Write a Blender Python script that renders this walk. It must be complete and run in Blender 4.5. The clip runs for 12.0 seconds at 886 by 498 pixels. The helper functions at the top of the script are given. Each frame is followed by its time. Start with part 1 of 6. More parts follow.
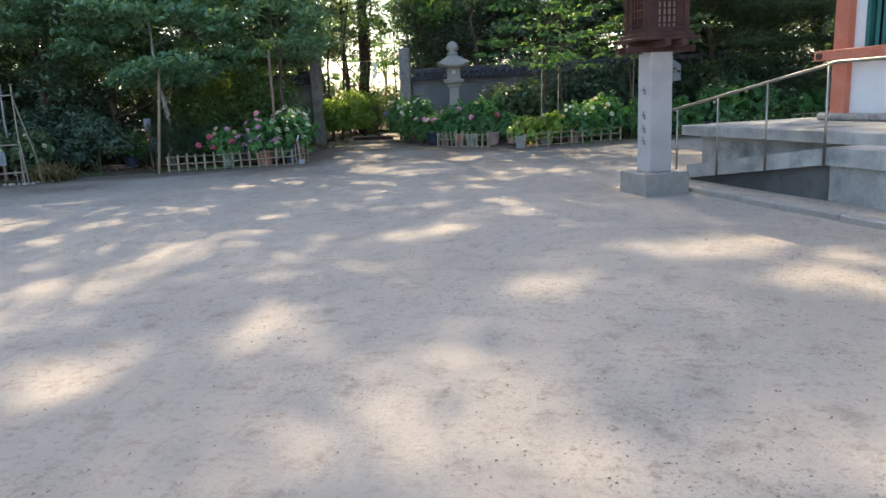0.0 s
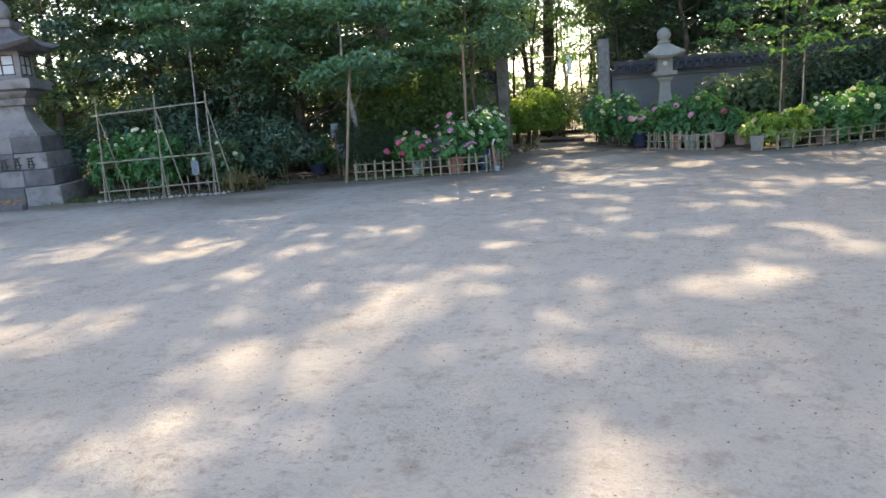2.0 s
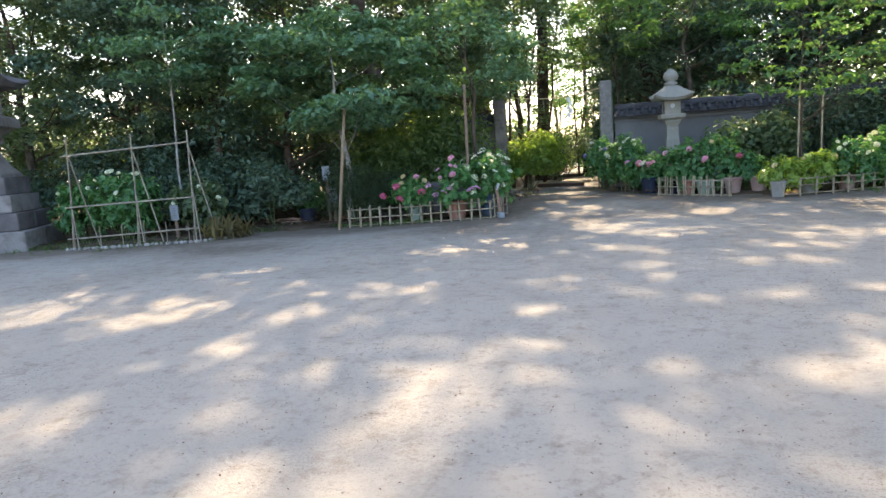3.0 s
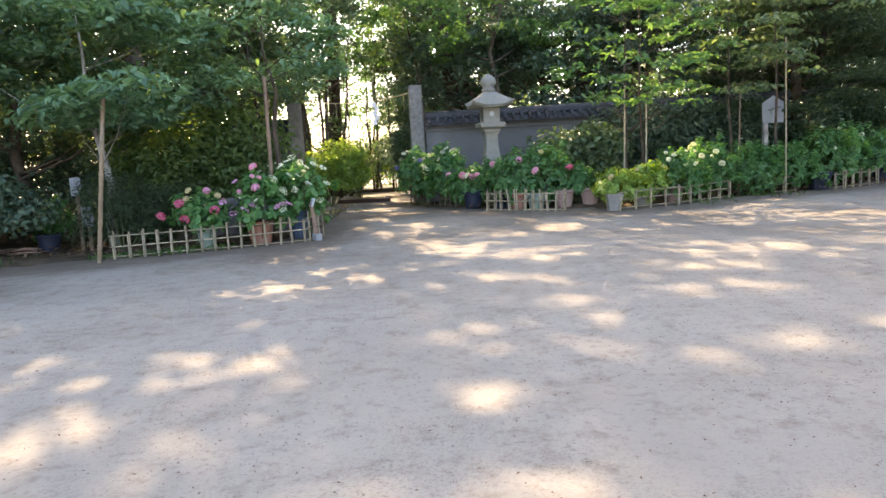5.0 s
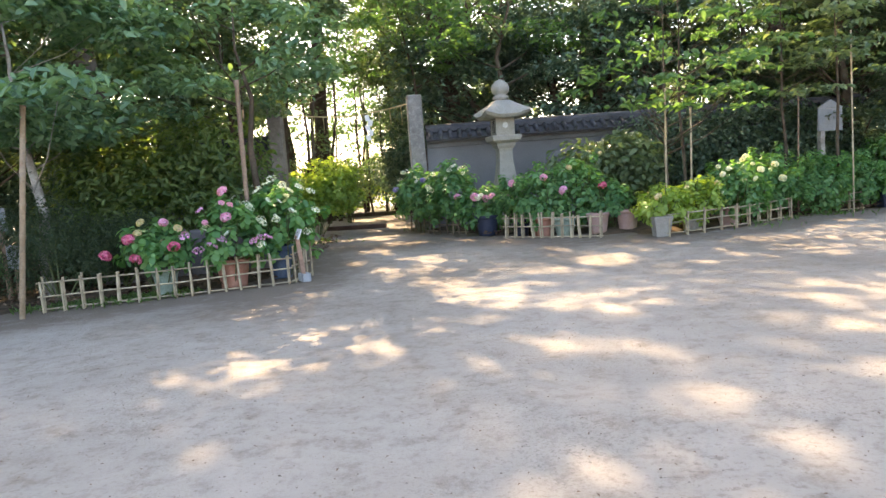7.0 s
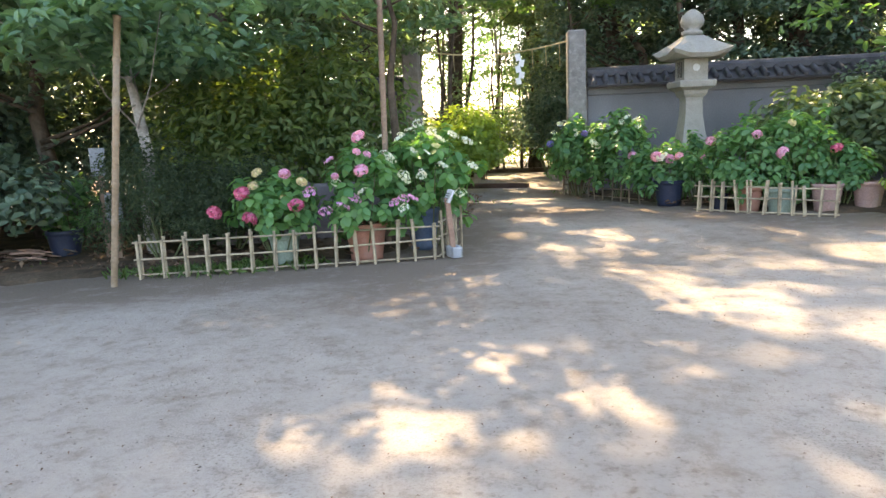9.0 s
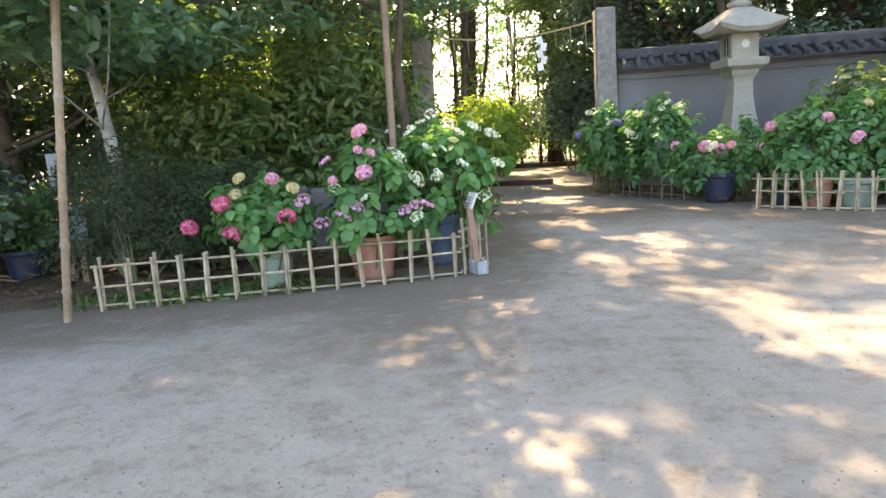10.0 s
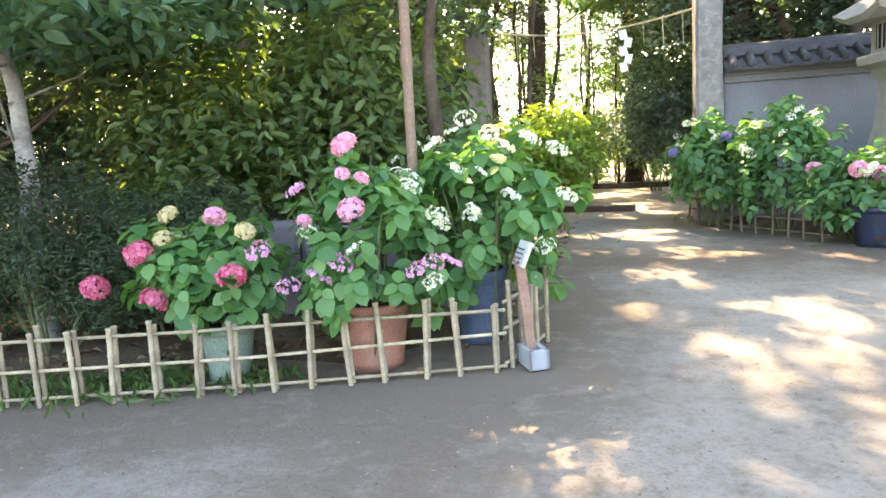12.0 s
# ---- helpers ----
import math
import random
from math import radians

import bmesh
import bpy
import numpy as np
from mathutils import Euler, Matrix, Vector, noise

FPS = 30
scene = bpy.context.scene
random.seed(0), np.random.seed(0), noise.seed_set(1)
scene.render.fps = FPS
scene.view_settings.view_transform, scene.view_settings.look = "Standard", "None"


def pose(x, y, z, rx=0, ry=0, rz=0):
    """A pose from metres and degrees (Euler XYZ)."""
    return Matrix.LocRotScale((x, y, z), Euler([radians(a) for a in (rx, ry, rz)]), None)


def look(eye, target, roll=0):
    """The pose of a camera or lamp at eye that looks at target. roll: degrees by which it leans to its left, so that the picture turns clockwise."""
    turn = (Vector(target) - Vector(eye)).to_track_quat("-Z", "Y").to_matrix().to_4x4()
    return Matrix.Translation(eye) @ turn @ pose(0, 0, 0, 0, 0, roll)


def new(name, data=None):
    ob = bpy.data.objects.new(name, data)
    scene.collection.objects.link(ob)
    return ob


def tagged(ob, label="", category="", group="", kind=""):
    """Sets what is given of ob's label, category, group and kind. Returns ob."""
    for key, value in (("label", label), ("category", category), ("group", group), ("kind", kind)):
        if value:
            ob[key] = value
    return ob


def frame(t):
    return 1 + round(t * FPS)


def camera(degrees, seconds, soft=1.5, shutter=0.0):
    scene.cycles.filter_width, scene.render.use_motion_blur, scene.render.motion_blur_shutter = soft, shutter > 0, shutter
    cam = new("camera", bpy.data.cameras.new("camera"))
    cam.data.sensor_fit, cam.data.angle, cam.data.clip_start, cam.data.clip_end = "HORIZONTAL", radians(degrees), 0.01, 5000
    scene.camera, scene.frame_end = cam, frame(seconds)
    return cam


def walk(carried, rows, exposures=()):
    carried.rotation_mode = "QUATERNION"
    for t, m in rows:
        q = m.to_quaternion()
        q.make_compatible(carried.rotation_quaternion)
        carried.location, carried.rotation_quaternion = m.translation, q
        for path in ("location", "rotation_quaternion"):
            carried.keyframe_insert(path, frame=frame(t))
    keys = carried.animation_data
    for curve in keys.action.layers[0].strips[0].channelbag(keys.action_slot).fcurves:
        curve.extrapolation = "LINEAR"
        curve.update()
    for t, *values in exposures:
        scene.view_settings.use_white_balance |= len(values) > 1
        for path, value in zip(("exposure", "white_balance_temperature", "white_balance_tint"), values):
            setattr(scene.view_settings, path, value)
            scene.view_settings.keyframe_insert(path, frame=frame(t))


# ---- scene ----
cam = camera(64.5, 12.0)
PATH = [
    (0, (2.071, 3.149, 1.366), (1.773, 5.083, 0.951), -2.8),
    (0.5, (1.682, 3.586, 1.344), (1.158, 5.469, 0.923), -3.9),
    (1, (1.305, 3.94, 1.355), (0.58, 5.751, 0.915), -3.6),
    (1.5, (0.98, 4.409, 1.368), (0.252, 6.225, 0.951), -3.8),
    (2, (0.592, 4.9, 1.395), (-0.128, 6.725, 1.007), -4.2),
    (2.5, (0.257, 5.367, 1.411), (-0.471, 7.203, 1.098), -3.9),
    (4.5, (-1.499, 7.487, 1.275), (-1.694, 9.463, 1.032), -3.9),
    (5, (-1.607, 8.089, 1.267), (-1.633, 10.071, 1.005), -3.3),
    (5.5, (-1.723, 8.594, 1.302), (-1.49, 10.563, 1.038), -3.3),
    (6, (-1.806, 9.168, 1.291), (-1.561, 11.138, 1.046), -3.3),
    (6.5, (-1.921, 9.733, 1.308), (-1.68, 11.705, 1.076), -3.4),
    (7, (-2.041, 10.339, 1.267), (-2.024, 12.328, 1.059), -4.2),
    (7.5, (-2.19, 10.81, 1.287), (-2.282, 12.795, 1.059), -2.8),
    (9.5, (-3.013, 13.053, 1.224), (-3.346, 14.998, 0.898), -2.9),
    (10, (-3.089, 13.637, 1.216), (-3.424, 15.582, 0.891), -3.8),
    (10.5, (-3.144, 14.151, 1.228), (-3.499, 16.095, 0.917), -3.8),
    (11, (-3.184, 14.668, 1.238), (-3.542, 16.617, 0.968), -4.4),
    (11.5, (-3.212, 15.296, 1.201), (-3.61, 17.237, 0.93), -4.3),
    (12, (-3.26, 15.785, 1.201), (-3.783, 17.696, 0.931), -3.4),
]
EXPOSURES = [(0, 1.64, 6350, 10), (2.5, 2.0, 6450, 10), (5.5, 2.46, 7200, 15), (8.5, 2.76, 7400, 15), (11.2, 3.26, 7600, 14), (12, 3.52, 7550, 14)]
walk(cam, [(t, look(eye, target, roll)) for t, eye, target, roll in PATH], EXPOSURES)

# ---- world, sun ----
SUN_TO = Vector((-0.26, 0.70, 0.67)).normalized()
world = bpy.data.worlds.new("sky")
scene.world = world
world.use_nodes = True
wn = world.node_tree.nodes
sky = wn.new("ShaderNodeTexSky")
sky.sky_type = "NISHITA"
sky.sun_disc = False
sky.sun_elevation = math.asin(SUN_TO.z)
sky.sun_rotation = math.atan2(SUN_TO.x, SUN_TO.y)
sky.air_density, sky.dust_density, sky.ozone_density = 1.0, 2.6, 1.0
wn["Background"].inputs["Strength"].default_value = 0.15
world.node_tree.links.new(sky.outputs[0], wn["Background"].inputs["Color"])
sun = new("sun", bpy.data.lights.new("sun", "SUN"))
sun.data.energy, sun.data.angle, sun.data.color = 3.1, radians(0.6), (1.0, 0.81, 0.56)
sun.matrix_world = look((0, 0, 40), Vector((0, 0, 40)) - SUN_TO)


# ---- materials ----
def material(name, color, rough=0.8, scale=4.0, vary=0.25, bump=0.2, fine=60.0, metal=0.0, spec=0.3, stain=None, stain_scale=1.2, stain_amount=0.5, per_object=0.0):
    """A surface with a base colour, blotches at two scales, an optional stain colour and fine relief."""
    m = bpy.data.materials.new(name)
    m.use_nodes = True
    nt = m.node_tree
    n, l = nt.nodes, nt.links
    b = n["Principled BSDF"]
    b.inputs["Roughness"].default_value = rough
    b.inputs["Metallic"].default_value = metal
    b.inputs["Specular IOR Level"].default_value = spec
    tc = n.new("ShaderNodeTexCoord")
    big = n.new("ShaderNodeTexNoise")
    big.inputs["Scale"].default_value = scale
    big.inputs["Detail"].default_value = 6
    small = n.new("ShaderNodeTexNoise")
    small.inputs["Scale"].default_value = fine
    small.inputs["Detail"].default_value = 4
    for t in (big, small):
        l.new(tc.outputs["Object"], t.inputs["Vector"])
    ramp = n.new("ShaderNodeValToRGB")
    c = Vector(color)
    ramp.color_ramp.elements[0].position, ramp.color_ramp.elements[1].position = 0.3, 0.7
    ramp.color_ramp.elements[0].color = (*(c * (1 - vary)), 1)
    ramp.color_ramp.elements[1].color = (*[min(1, v * (1 + vary)) for v in c], 1)
    l.new(big.outputs["Fac"], ramp.inputs["Fac"])
    mix = n.new("ShaderNodeMix")
    mix.data_type, mix.blend_type = "RGBA", "OVERLAY"
    mix.inputs["Factor"].default_value = 0.45
    l.new(ramp.outputs["Color"], mix.inputs[6])
    l.new(small.outputs["Fac"], mix.inputs[7])
    out = mix.outputs[2]
    if stain:
        sn = n.new("ShaderNodeTexNoise")
        sn.inputs["Scale"].default_value = stain_scale
        sn.inputs["Detail"].default_value = 8
        sn.inputs["Roughness"].default_value = 0.65
        l.new(tc.outputs["Object"], sn.inputs["Vector"])
        sr = n.new("ShaderNodeMapRange")
        sr.inputs["From Min"].default_value, sr.inputs["From Max"].default_value = 0.5, 0.68
        sr.inputs["To Max"].default_value = stain_amount
        l.new(sn.outputs["Fac"], sr.inputs["Value"])
        mx = n.new("ShaderNodeMix")
        mx.data_type = "RGBA"
        mx.inputs[7].default_value = (*stain, 1)
        l.new(sr.outputs["Result"], mx.inputs["Factor"])
        l.new(out, mx.inputs[6])
        out = mx.outputs[2]
    if per_object:
        oi = n.new("ShaderNodeObjectInfo")
        hsv = n.new("ShaderNodeHueSaturation")
        mr = n.new("ShaderNodeMapRange")
        mr.inputs["To Min"].default_value, mr.inputs["To Max"].default_value = 1 - per_object, 1 + per_object
        l.new(oi.outputs["Random"], mr.inputs["Value"])
        l.new(mr.outputs["Result"], hsv.inputs["Value"])
        l.new(out, hsv.inputs["Color"])
        out = hsv.outputs["Color"]
    l.new(out, b.inputs["Base Color"])
    if bump:
        bp = n.new("ShaderNodeBump")
        bp.inputs["Strength"].default_value = bump
        bp.inputs["Distance"].default_value = 0.01
        l.new(small.outputs["Fac"], bp.inputs["Height"])
        l.new(bp.outputs["Normal"], b.inputs["Normal"])
    return m


def ground_material(name, pale, brown, earth):
    """Trodden earth: wide worn patches, scuffs, grit and fine relief; browner where the attribute "earth" says garden soil was trodden in."""
    m = bpy.data.materials.new(name)
    m.use_nodes = True
    nt = m.node_tree
    n, l = nt.nodes, nt.links
    b = n["Principled BSDF"]
    b.inputs["Roughness"].default_value = 0.95
    b.inputs["Specular IOR Level"].default_value = 0.12
    tc = n.new("ShaderNodeTexCoord")

    def tex(scale, detail, rough, lo, hi, top):
        t = n.new("ShaderNodeTexNoise")
        t.inputs["Scale"].default_value, t.inputs["Detail"].default_value, t.inputs["Roughness"].default_value = scale, detail, rough
        t.inputs["Distortion"].default_value = 0.15
        l.new(tc.outputs["Object"], t.inputs["Vector"])
        r = n.new("ShaderNodeMapRange")
        r.inputs["From Min"].default_value, r.inputs["From Max"].default_value, r.inputs["To Max"].default_value = lo, hi, top
        l.new(t.outputs["Fac"], r.inputs["Value"])
        return t.outputs["Fac"], r.outputs["Result"]

    def over(base, colour, fac):
        x = n.new("ShaderNodeMix")
        x.data_type = "RGBA"
        if hasattr(base, "is_linked"):
            l.new(base, x.inputs[6])
        else:
            x.inputs[6].default_value = (*base, 1)
        x.inputs[7].default_value = (*colour, 1)
        l.new(fac, x.inputs["Factor"])
        return x.outputs[2]

    wide, f1 = tex(0.32, 6, 0.6, 0.42, 0.72, 0.55)
    scuff, f2 = tex(4.2, 10, 0.78, 0.515, 0.70, 0.75)
    grit, f3 = tex(38, 6, 0.8, 0.56, 0.74, 0.6)
    dust, f4 = tex(1.1, 7, 0.65, 0.55, 0.75, 0.5)
    c = over(pale, tuple(0.55 * a + 0.45 * q for a, q in zip(pale, brown)), f1)
    c = over(c, tuple(min(0.6, a * 1.14) for a in pale), f4)
    at = n.new("ShaderNodeAttribute")
    at.attribute_name = "earth"
    mul = n.new("ShaderNodeMath")
    mul.operation = "MULTIPLY_ADD"
    mul.inputs[1].default_value, mul.inputs[2].default_value = 2.4, -1.2
    l.new(scuff, mul.inputs[0])
    edge = n.new("ShaderNodeMath")
    edge.operation, edge.use_clamp = "ADD", True
    l.new(mul.outputs[0], edge.inputs[0])
    l.new(at.outputs["Fac"], edge.inputs[1])
    keep = n.new("ShaderNodeMath")
    keep.operation = "MULTIPLY"
    l.new(edge.outputs[0], keep.inputs[0])
    l.new(at.outputs["Fac"], keep.inputs[1])
    c = over(c, earth, keep.outputs[0])
    c = over(c, brown, f2)
    spread, f8 = tex(0.55, 4, 0.6, 0.32, 0.58, 1.0)
    flake, f7 = tex(17, 9, 0.72, 0.54, 0.65, 0.58)
    crumbs = n.new("ShaderNodeMath")
    crumbs.operation = "MULTIPLY"
    l.new(f8, crumbs.inputs[0])
    l.new(f7, crumbs.inputs[1])
    c = over(c, tuple(a * 0.85 for a in brown), crumbs.outputs[0])
    patch, f5 = tex(0.9, 5, 0.6, 0.44, 0.66, 1.0)
    pits, f6 = tex(62, 3, 0.7, 0.53, 0.62, 0.45)
    both = n.new("ShaderNodeMath")
    both.operation = "MULTIPLY"
    l.new(f5, both.inputs[0])
    l.new(f6, both.inputs[1])
    c = over(c, tuple(a * 0.62 for a in brown), both.outputs[0])
    c = over(c, tuple(a * 0.7 for a in brown), f3)
    l.new(c, b.inputs["Base Color"])
    add = n.new("ShaderNodeMath")
    add.operation = "MULTIPLY_ADD"
    add.inputs[1].default_value = 2.2
    l.new(scuff, add.inputs[0])
    l.new(flake, add.inputs[2])
    bp = n.new("ShaderNodeBump")
    bp.inputs["Strength"].default_value, bp.inputs["Distance"].default_value = 0.8, 0.018
    l.new(add.outputs[0], bp.inputs["Height"])
    l.new(bp.outputs["Normal"], b.inputs["Normal"])
    return m


def leaf_material(name, dark, light, thin=0.45, per_object=False, rough=0.45, glow=(1.9, 1.7, 0.6)):
    """Foliage: colour varies leaf by leaf; light shines through it."""
    m = bpy.data.materials.new(name)
    m.use_nodes = True
    nt = m.node_tree
    n, l = nt.nodes, nt.links
    b = n["Principled BSDF"]
    b.inputs["Roughness"].default_value = rough
    b.inputs["Specular IOR Level"].default_value = 0.5
    if per_object:
        rnd = n.new("ShaderNodeObjectInfo").outputs["Random"]
    else:
        rnd = n.new("ShaderNodeNewGeometry").outputs["Random Per Island"]
    ramp = n.new("ShaderNodeValToRGB")
    ramp.color_ramp.elements[0].color, ramp.color_ramp.elements[1].color = (*dark, 1), (*light, 1)
    l.new(rnd, ramp.inputs["Fac"])
    l.new(ramp.outputs["Color"], b.inputs["Base Color"])
    tr = n.new("ShaderNodeBsdfTranslucent")
    gain = n.new("ShaderNodeMix")
    gain.data_type, gain.blend_type = "RGBA", "MULTIPLY"
    gain.inputs["Factor"].default_value = 1
    gain.inputs[7].default_value = (*glow, 1)
    l.new(ramp.outputs["Color"], gain.inputs[6])
    l.new(gain.outputs[2], tr.inputs["Color"])
    mix = n.new("ShaderNodeMixShader")
    mix.inputs["Fac"].default_value = thin
    l.new(b.outputs[0], mix.inputs[1])
    l.new(tr.outputs[0], mix.inputs[2])
    l.new(mix.outputs[0], n["Material Output"].inputs["Surface"])
    return m


SAND = ground_material("packed_sandy_earth", (0.43, 0.385, 0.325), (0.23, 0.185, 0.14), (0.205, 0.165, 0.125))
SOIL = material("dark_soil_with_litter", (0.10, 0.075, 0.05), 0.95, 3.0, 0.4, 0.8, 35, spec=0.1, stain=(0.20, 0.12, 0.07), stain_scale=6, stain_amount=0.6)
GRANITE = material("weathered_granite", (0.29, 0.26, 0.24), 0.85, 2.5, 0.2, 0.4, 120, stain=(0.12, 0.10, 0.095), stain_scale=2.2, stain_amount=0.8)
GRANITE_DARK = material("old_dark_granite", (0.17, 0.15, 0.145), 0.85, 3, 0.3, 0.4, 110, stain=(0.09, 0.09, 0.085), stain_scale=2.5, stain_amount=0.7)
PILLAR = material("lichened_granite", (0.25, 0.23, 0.205), 0.9, 4, 0.25, 0.5, 110, stain=(0.42, 0.40, 0.36), stain_scale=14, stain_amount=0.6)
STONE_WARM = material("warm_grey_stone", (0.345, 0.325, 0.28), 0.9, 3, 0.2, 0.4, 100, stain=(0.18, 0.17, 0.13), stain_scale=3.0, stain_amount=0.6)
STONE_PALE = material("pale_granite", (0.46, 0.43, 0.41), 0.8, 2, 0.1, 0.25, 150, stain=(0.30, 0.27, 0.25), stain_scale=1.5, stain_amount=0.5)
CONCRETE = material("grey_concrete", (0.37, 0.365, 0.34), 0.85, 1.8, 0.25, 0.3, 70, stain=(0.15, 0.17, 0.16), stain_scale=2.2, stain_amount=0.85)
PLINTH = material("brownish_concrete", (0.32, 0.295, 0.26), 0.9, 2.5, 0.2, 0.4, 80, stain=(0.21, 0.185, 0.155), stain_scale=2.5, stain_amount=0.7)
# Darker base tone than CONCRETE, with random blotches.
CONCRETE_DARK = material("dark_blotched_concrete", (0.22, 0.22, 0.21), 0.85, 1.2, 0.3, 0.3, 50, stain=(0.12, 0.12, 0.12), stain_scale=1.4, stain_amount=0.8)
STONE_BROWN = material("brown_weathered_stone", (0.25, 0.215, 0.17), 0.9, 3, 0.25, 0.5, 90, stain=(0.11, 0.09, 0.065), stain_scale=2.6, stain_amount=0.75)
CARVED = material("dark_carved_stroke", (0.07, 0.06, 0.055), 0.95, 5, 0.2, 0.2, 60)
CRUMB = material("earth_crumb", (0.27, 0.225, 0.18), 0.95, 9, 0.5, 0.3, 200)
BLOCK = material("concrete_block", (0.38, 0.39, 0.40), 0.95, 8, 0.15, 0.5, 180)
BAMBOO = material("dry_bamboo", (0.42, 0.345, 0.235), 0.6, 7, 0.3, 0.15, 60, stain=(0.22, 0.17, 0.11), stain_scale=9, stain_amount=0.6, per_object=0.22)
BAMBOO_GREY = material("grey_weathered_bamboo", (0.33, 0.28, 0.21), 0.7, 6, 0.25, 0.15, 60, stain=(0.16, 0.13, 0.10), stain_scale=5, stain_amount=0.6, per_object=0.2)
BAMBOO_OLD = material("old_brown_bamboo", (0.24, 0.18, 0.125), 0.75, 6, 0.3, 0.2, 60, stain=(0.11, 0.085, 0.06), stain_scale=6, stain_amount=0.6, per_object=0.25)
BAMBOO_POLE = material("brown_bamboo_pole", (0.31, 0.22, 0.14), 0.55, 2, 0.25, 0.1, 40, stain=(0.38, 0.36, 0.32), stain_scale=1.5, stain_amount=0.6)
WOOD_STAKE = material("brown_stake_wood", (0.25, 0.17, 0.12), 0.75, 3, 0.25, 0.3, 50, per_object=0.1)
WOOD_SIGN = material("reddish_sign_wood", (0.34, 0.21, 0.15), 0.7, 6, 0.2, 0.2, 60)
WOOD_DARK = material("dark_brown_timber", (0.085, 0.05, 0.04), 0.55, 5, 0.3, 0.2, 60, per_object=0.15)
LAMP_PANE = material("dim_paper_pane", (0.30, 0.21, 0.18), 0.6, 6, 0.1, 0.0, 60)
WOOD_LAMP = material("reddish_brown_lacquered_wood", (0.075, 0.033, 0.026), 0.45, 5, 0.3, 0.15, 60, per_object=0.15)
WOOD_OLD = material("weathered_shrine_timber", (0.06, 0.046, 0.042), 0.75, 4, 0.3, 0.2, 50, per_object=0.2)
BARK = material("rough_bark", (0.10, 0.075, 0.055), 0.95, 5, 0.35, 1.0, 22, spec=0.1, stain=(0.19, 0.17, 0.13), stain_scale=3, stain_amount=0.6)
BARK_GREY = material("pale_grey_bark", (0.36, 0.33, 0.30), 0.9, 7, 0.3, 0.5, 40, stain=(0.16, 0.14, 0.12), stain_scale=6, stain_amount=0.8)
STEM = material("green_stem", (0.12, 0.14, 0.06), 0.7, 9, 0.25, 0.1, 60)
PLASTER = material("grey_plaster", (0.20, 0.197, 0.198), 0.85, 1.2, 0.14, 0.15, 60, stain=(0.145, 0.142, 0.142), stain_scale=1.0, stain_amount=0.6)
TILE = material("dark_roof_tile", (0.075, 0.073, 0.078), 0.65, 4, 0.3, 0.2, 60, per_object=0.25, stain=(0.15, 0.15, 0.14), stain_scale=5, stain_amount=0.4)
COPPER = material("green_copper_roof", (0.05, 0.10, 0.09), 0.6, 2, 0.35, 0.2, 40, stain=(0.035, 0.055, 0.05), stain_scale=2, stain_amount=0.6, per_object=0.1)
TERRACOTTA = material("terracotta", (0.44, 0.20, 0.14), 0.8, 6, 0.15, 0.2, 90, stain=(0.50, 0.33, 0.27), stain_scale=4, stain_amount=0.5)
POT_BLUE = material("blue_plastic", (0.075, 0.11, 0.17), 0.45, 4, 0.2, 0.05, 60, stain=(0.12, 0.13, 0.17), stain_scale=5, stain_amount=0.4)
POT_NAVY = material("navy_plastic", (0.03, 0.037, 0.065), 0.4, 4, 0.2, 0.05, 60, stain=(0.07, 0.075, 0.09), stain_scale=5, stain_amount=0.4)
POT_GREEN = material("grey_green_glaze", (0.28, 0.35, 0.28), 0.45, 5, 0.15, 0.05, 60, stain=(0.22, 0.24, 0.19), stain_scale=5, stain_amount=0.5)
POT_GREY = material("grey_ceramic", (0.30, 0.28, 0.25), 0.6, 5, 0.15, 0.1, 60, stain=(0.26, 0.24, 0.20), stain_scale=4, stain_amount=0.5)
POT_PINK = material("dusty_pink_clay", (0.40, 0.25, 0.21), 0.75, 5, 0.15, 0.1, 60, stain=(0.44, 0.36, 0.32), stain_scale=4, stain_amount=0.5)
BOARD = material("greyed_white_board", (0.25, 0.265, 0.28), 0.7, 6, 0.12, 0.05, 60, stain=(0.26, 0.26, 0.25), stain_scale=5, stain_amount=0.5)
WHITE = material("white_board", (0.62, 0.62, 0.60), 0.6, 4, 0.08, 0.05, 60, stain=(0.45, 0.44, 0.40), stain_scale=4, stain_amount=0.4)
PAPER = material("white_paper", (0.85, 0.85, 0.82), 0.8, 4, 0.04, 0.0, 60)
INK = material("faded_ink", (0.12, 0.12, 0.12), 0.8, 4, 0.2, 0.0, 60)
STRAW = material("straw_rope", (0.48, 0.38, 0.20), 0.9, 20, 0.25, 0.5, 120)
WALL_WHITE = material("white_lime_wall", (0.80, 0.80, 0.78), 0.9, 2, 0.03, 0.08, 40)
VERMILION = material("faded_vermilion_paint", (0.60, 0.20, 0.12), 0.6, 3, 0.1, 0.08, 50, stain=(0.62, 0.30, 0.21), stain_scale=3, stain_amount=0.5)
GREEN_PAINT = material("green_painted_slat", (0.04, 0.17, 0.14), 0.55, 3, 0.15, 0.05, 50)
STEEL = material("brushed_steel", (0.40, 0.37, 0.32), 0.42, 9, 0.08, 0.03, 120, metal=1.0, spec=0.5)
GLASS_MILK = material("milky_window_paper", (0.70, 0.72, 0.74), 0.5, 3, 0.04, 0.0, 60)
# Near-black colour that stands in for the shade inside hollows.
VOID_SHADE = material("painted_interior_shade", (0.02, 0.018, 0.016), 0.9, 3, 0.2, 0.0, 30)
LITTER = material("dry_leaf_bits", (0.17, 0.11, 0.07), 0.9, 9, 0.5, 0.2, 40)
PEBBLE = material("pale_pebble", (0.36, 0.33, 0.29), 0.85, 6, 0.2, 0.3, 60, per_object=0.35)
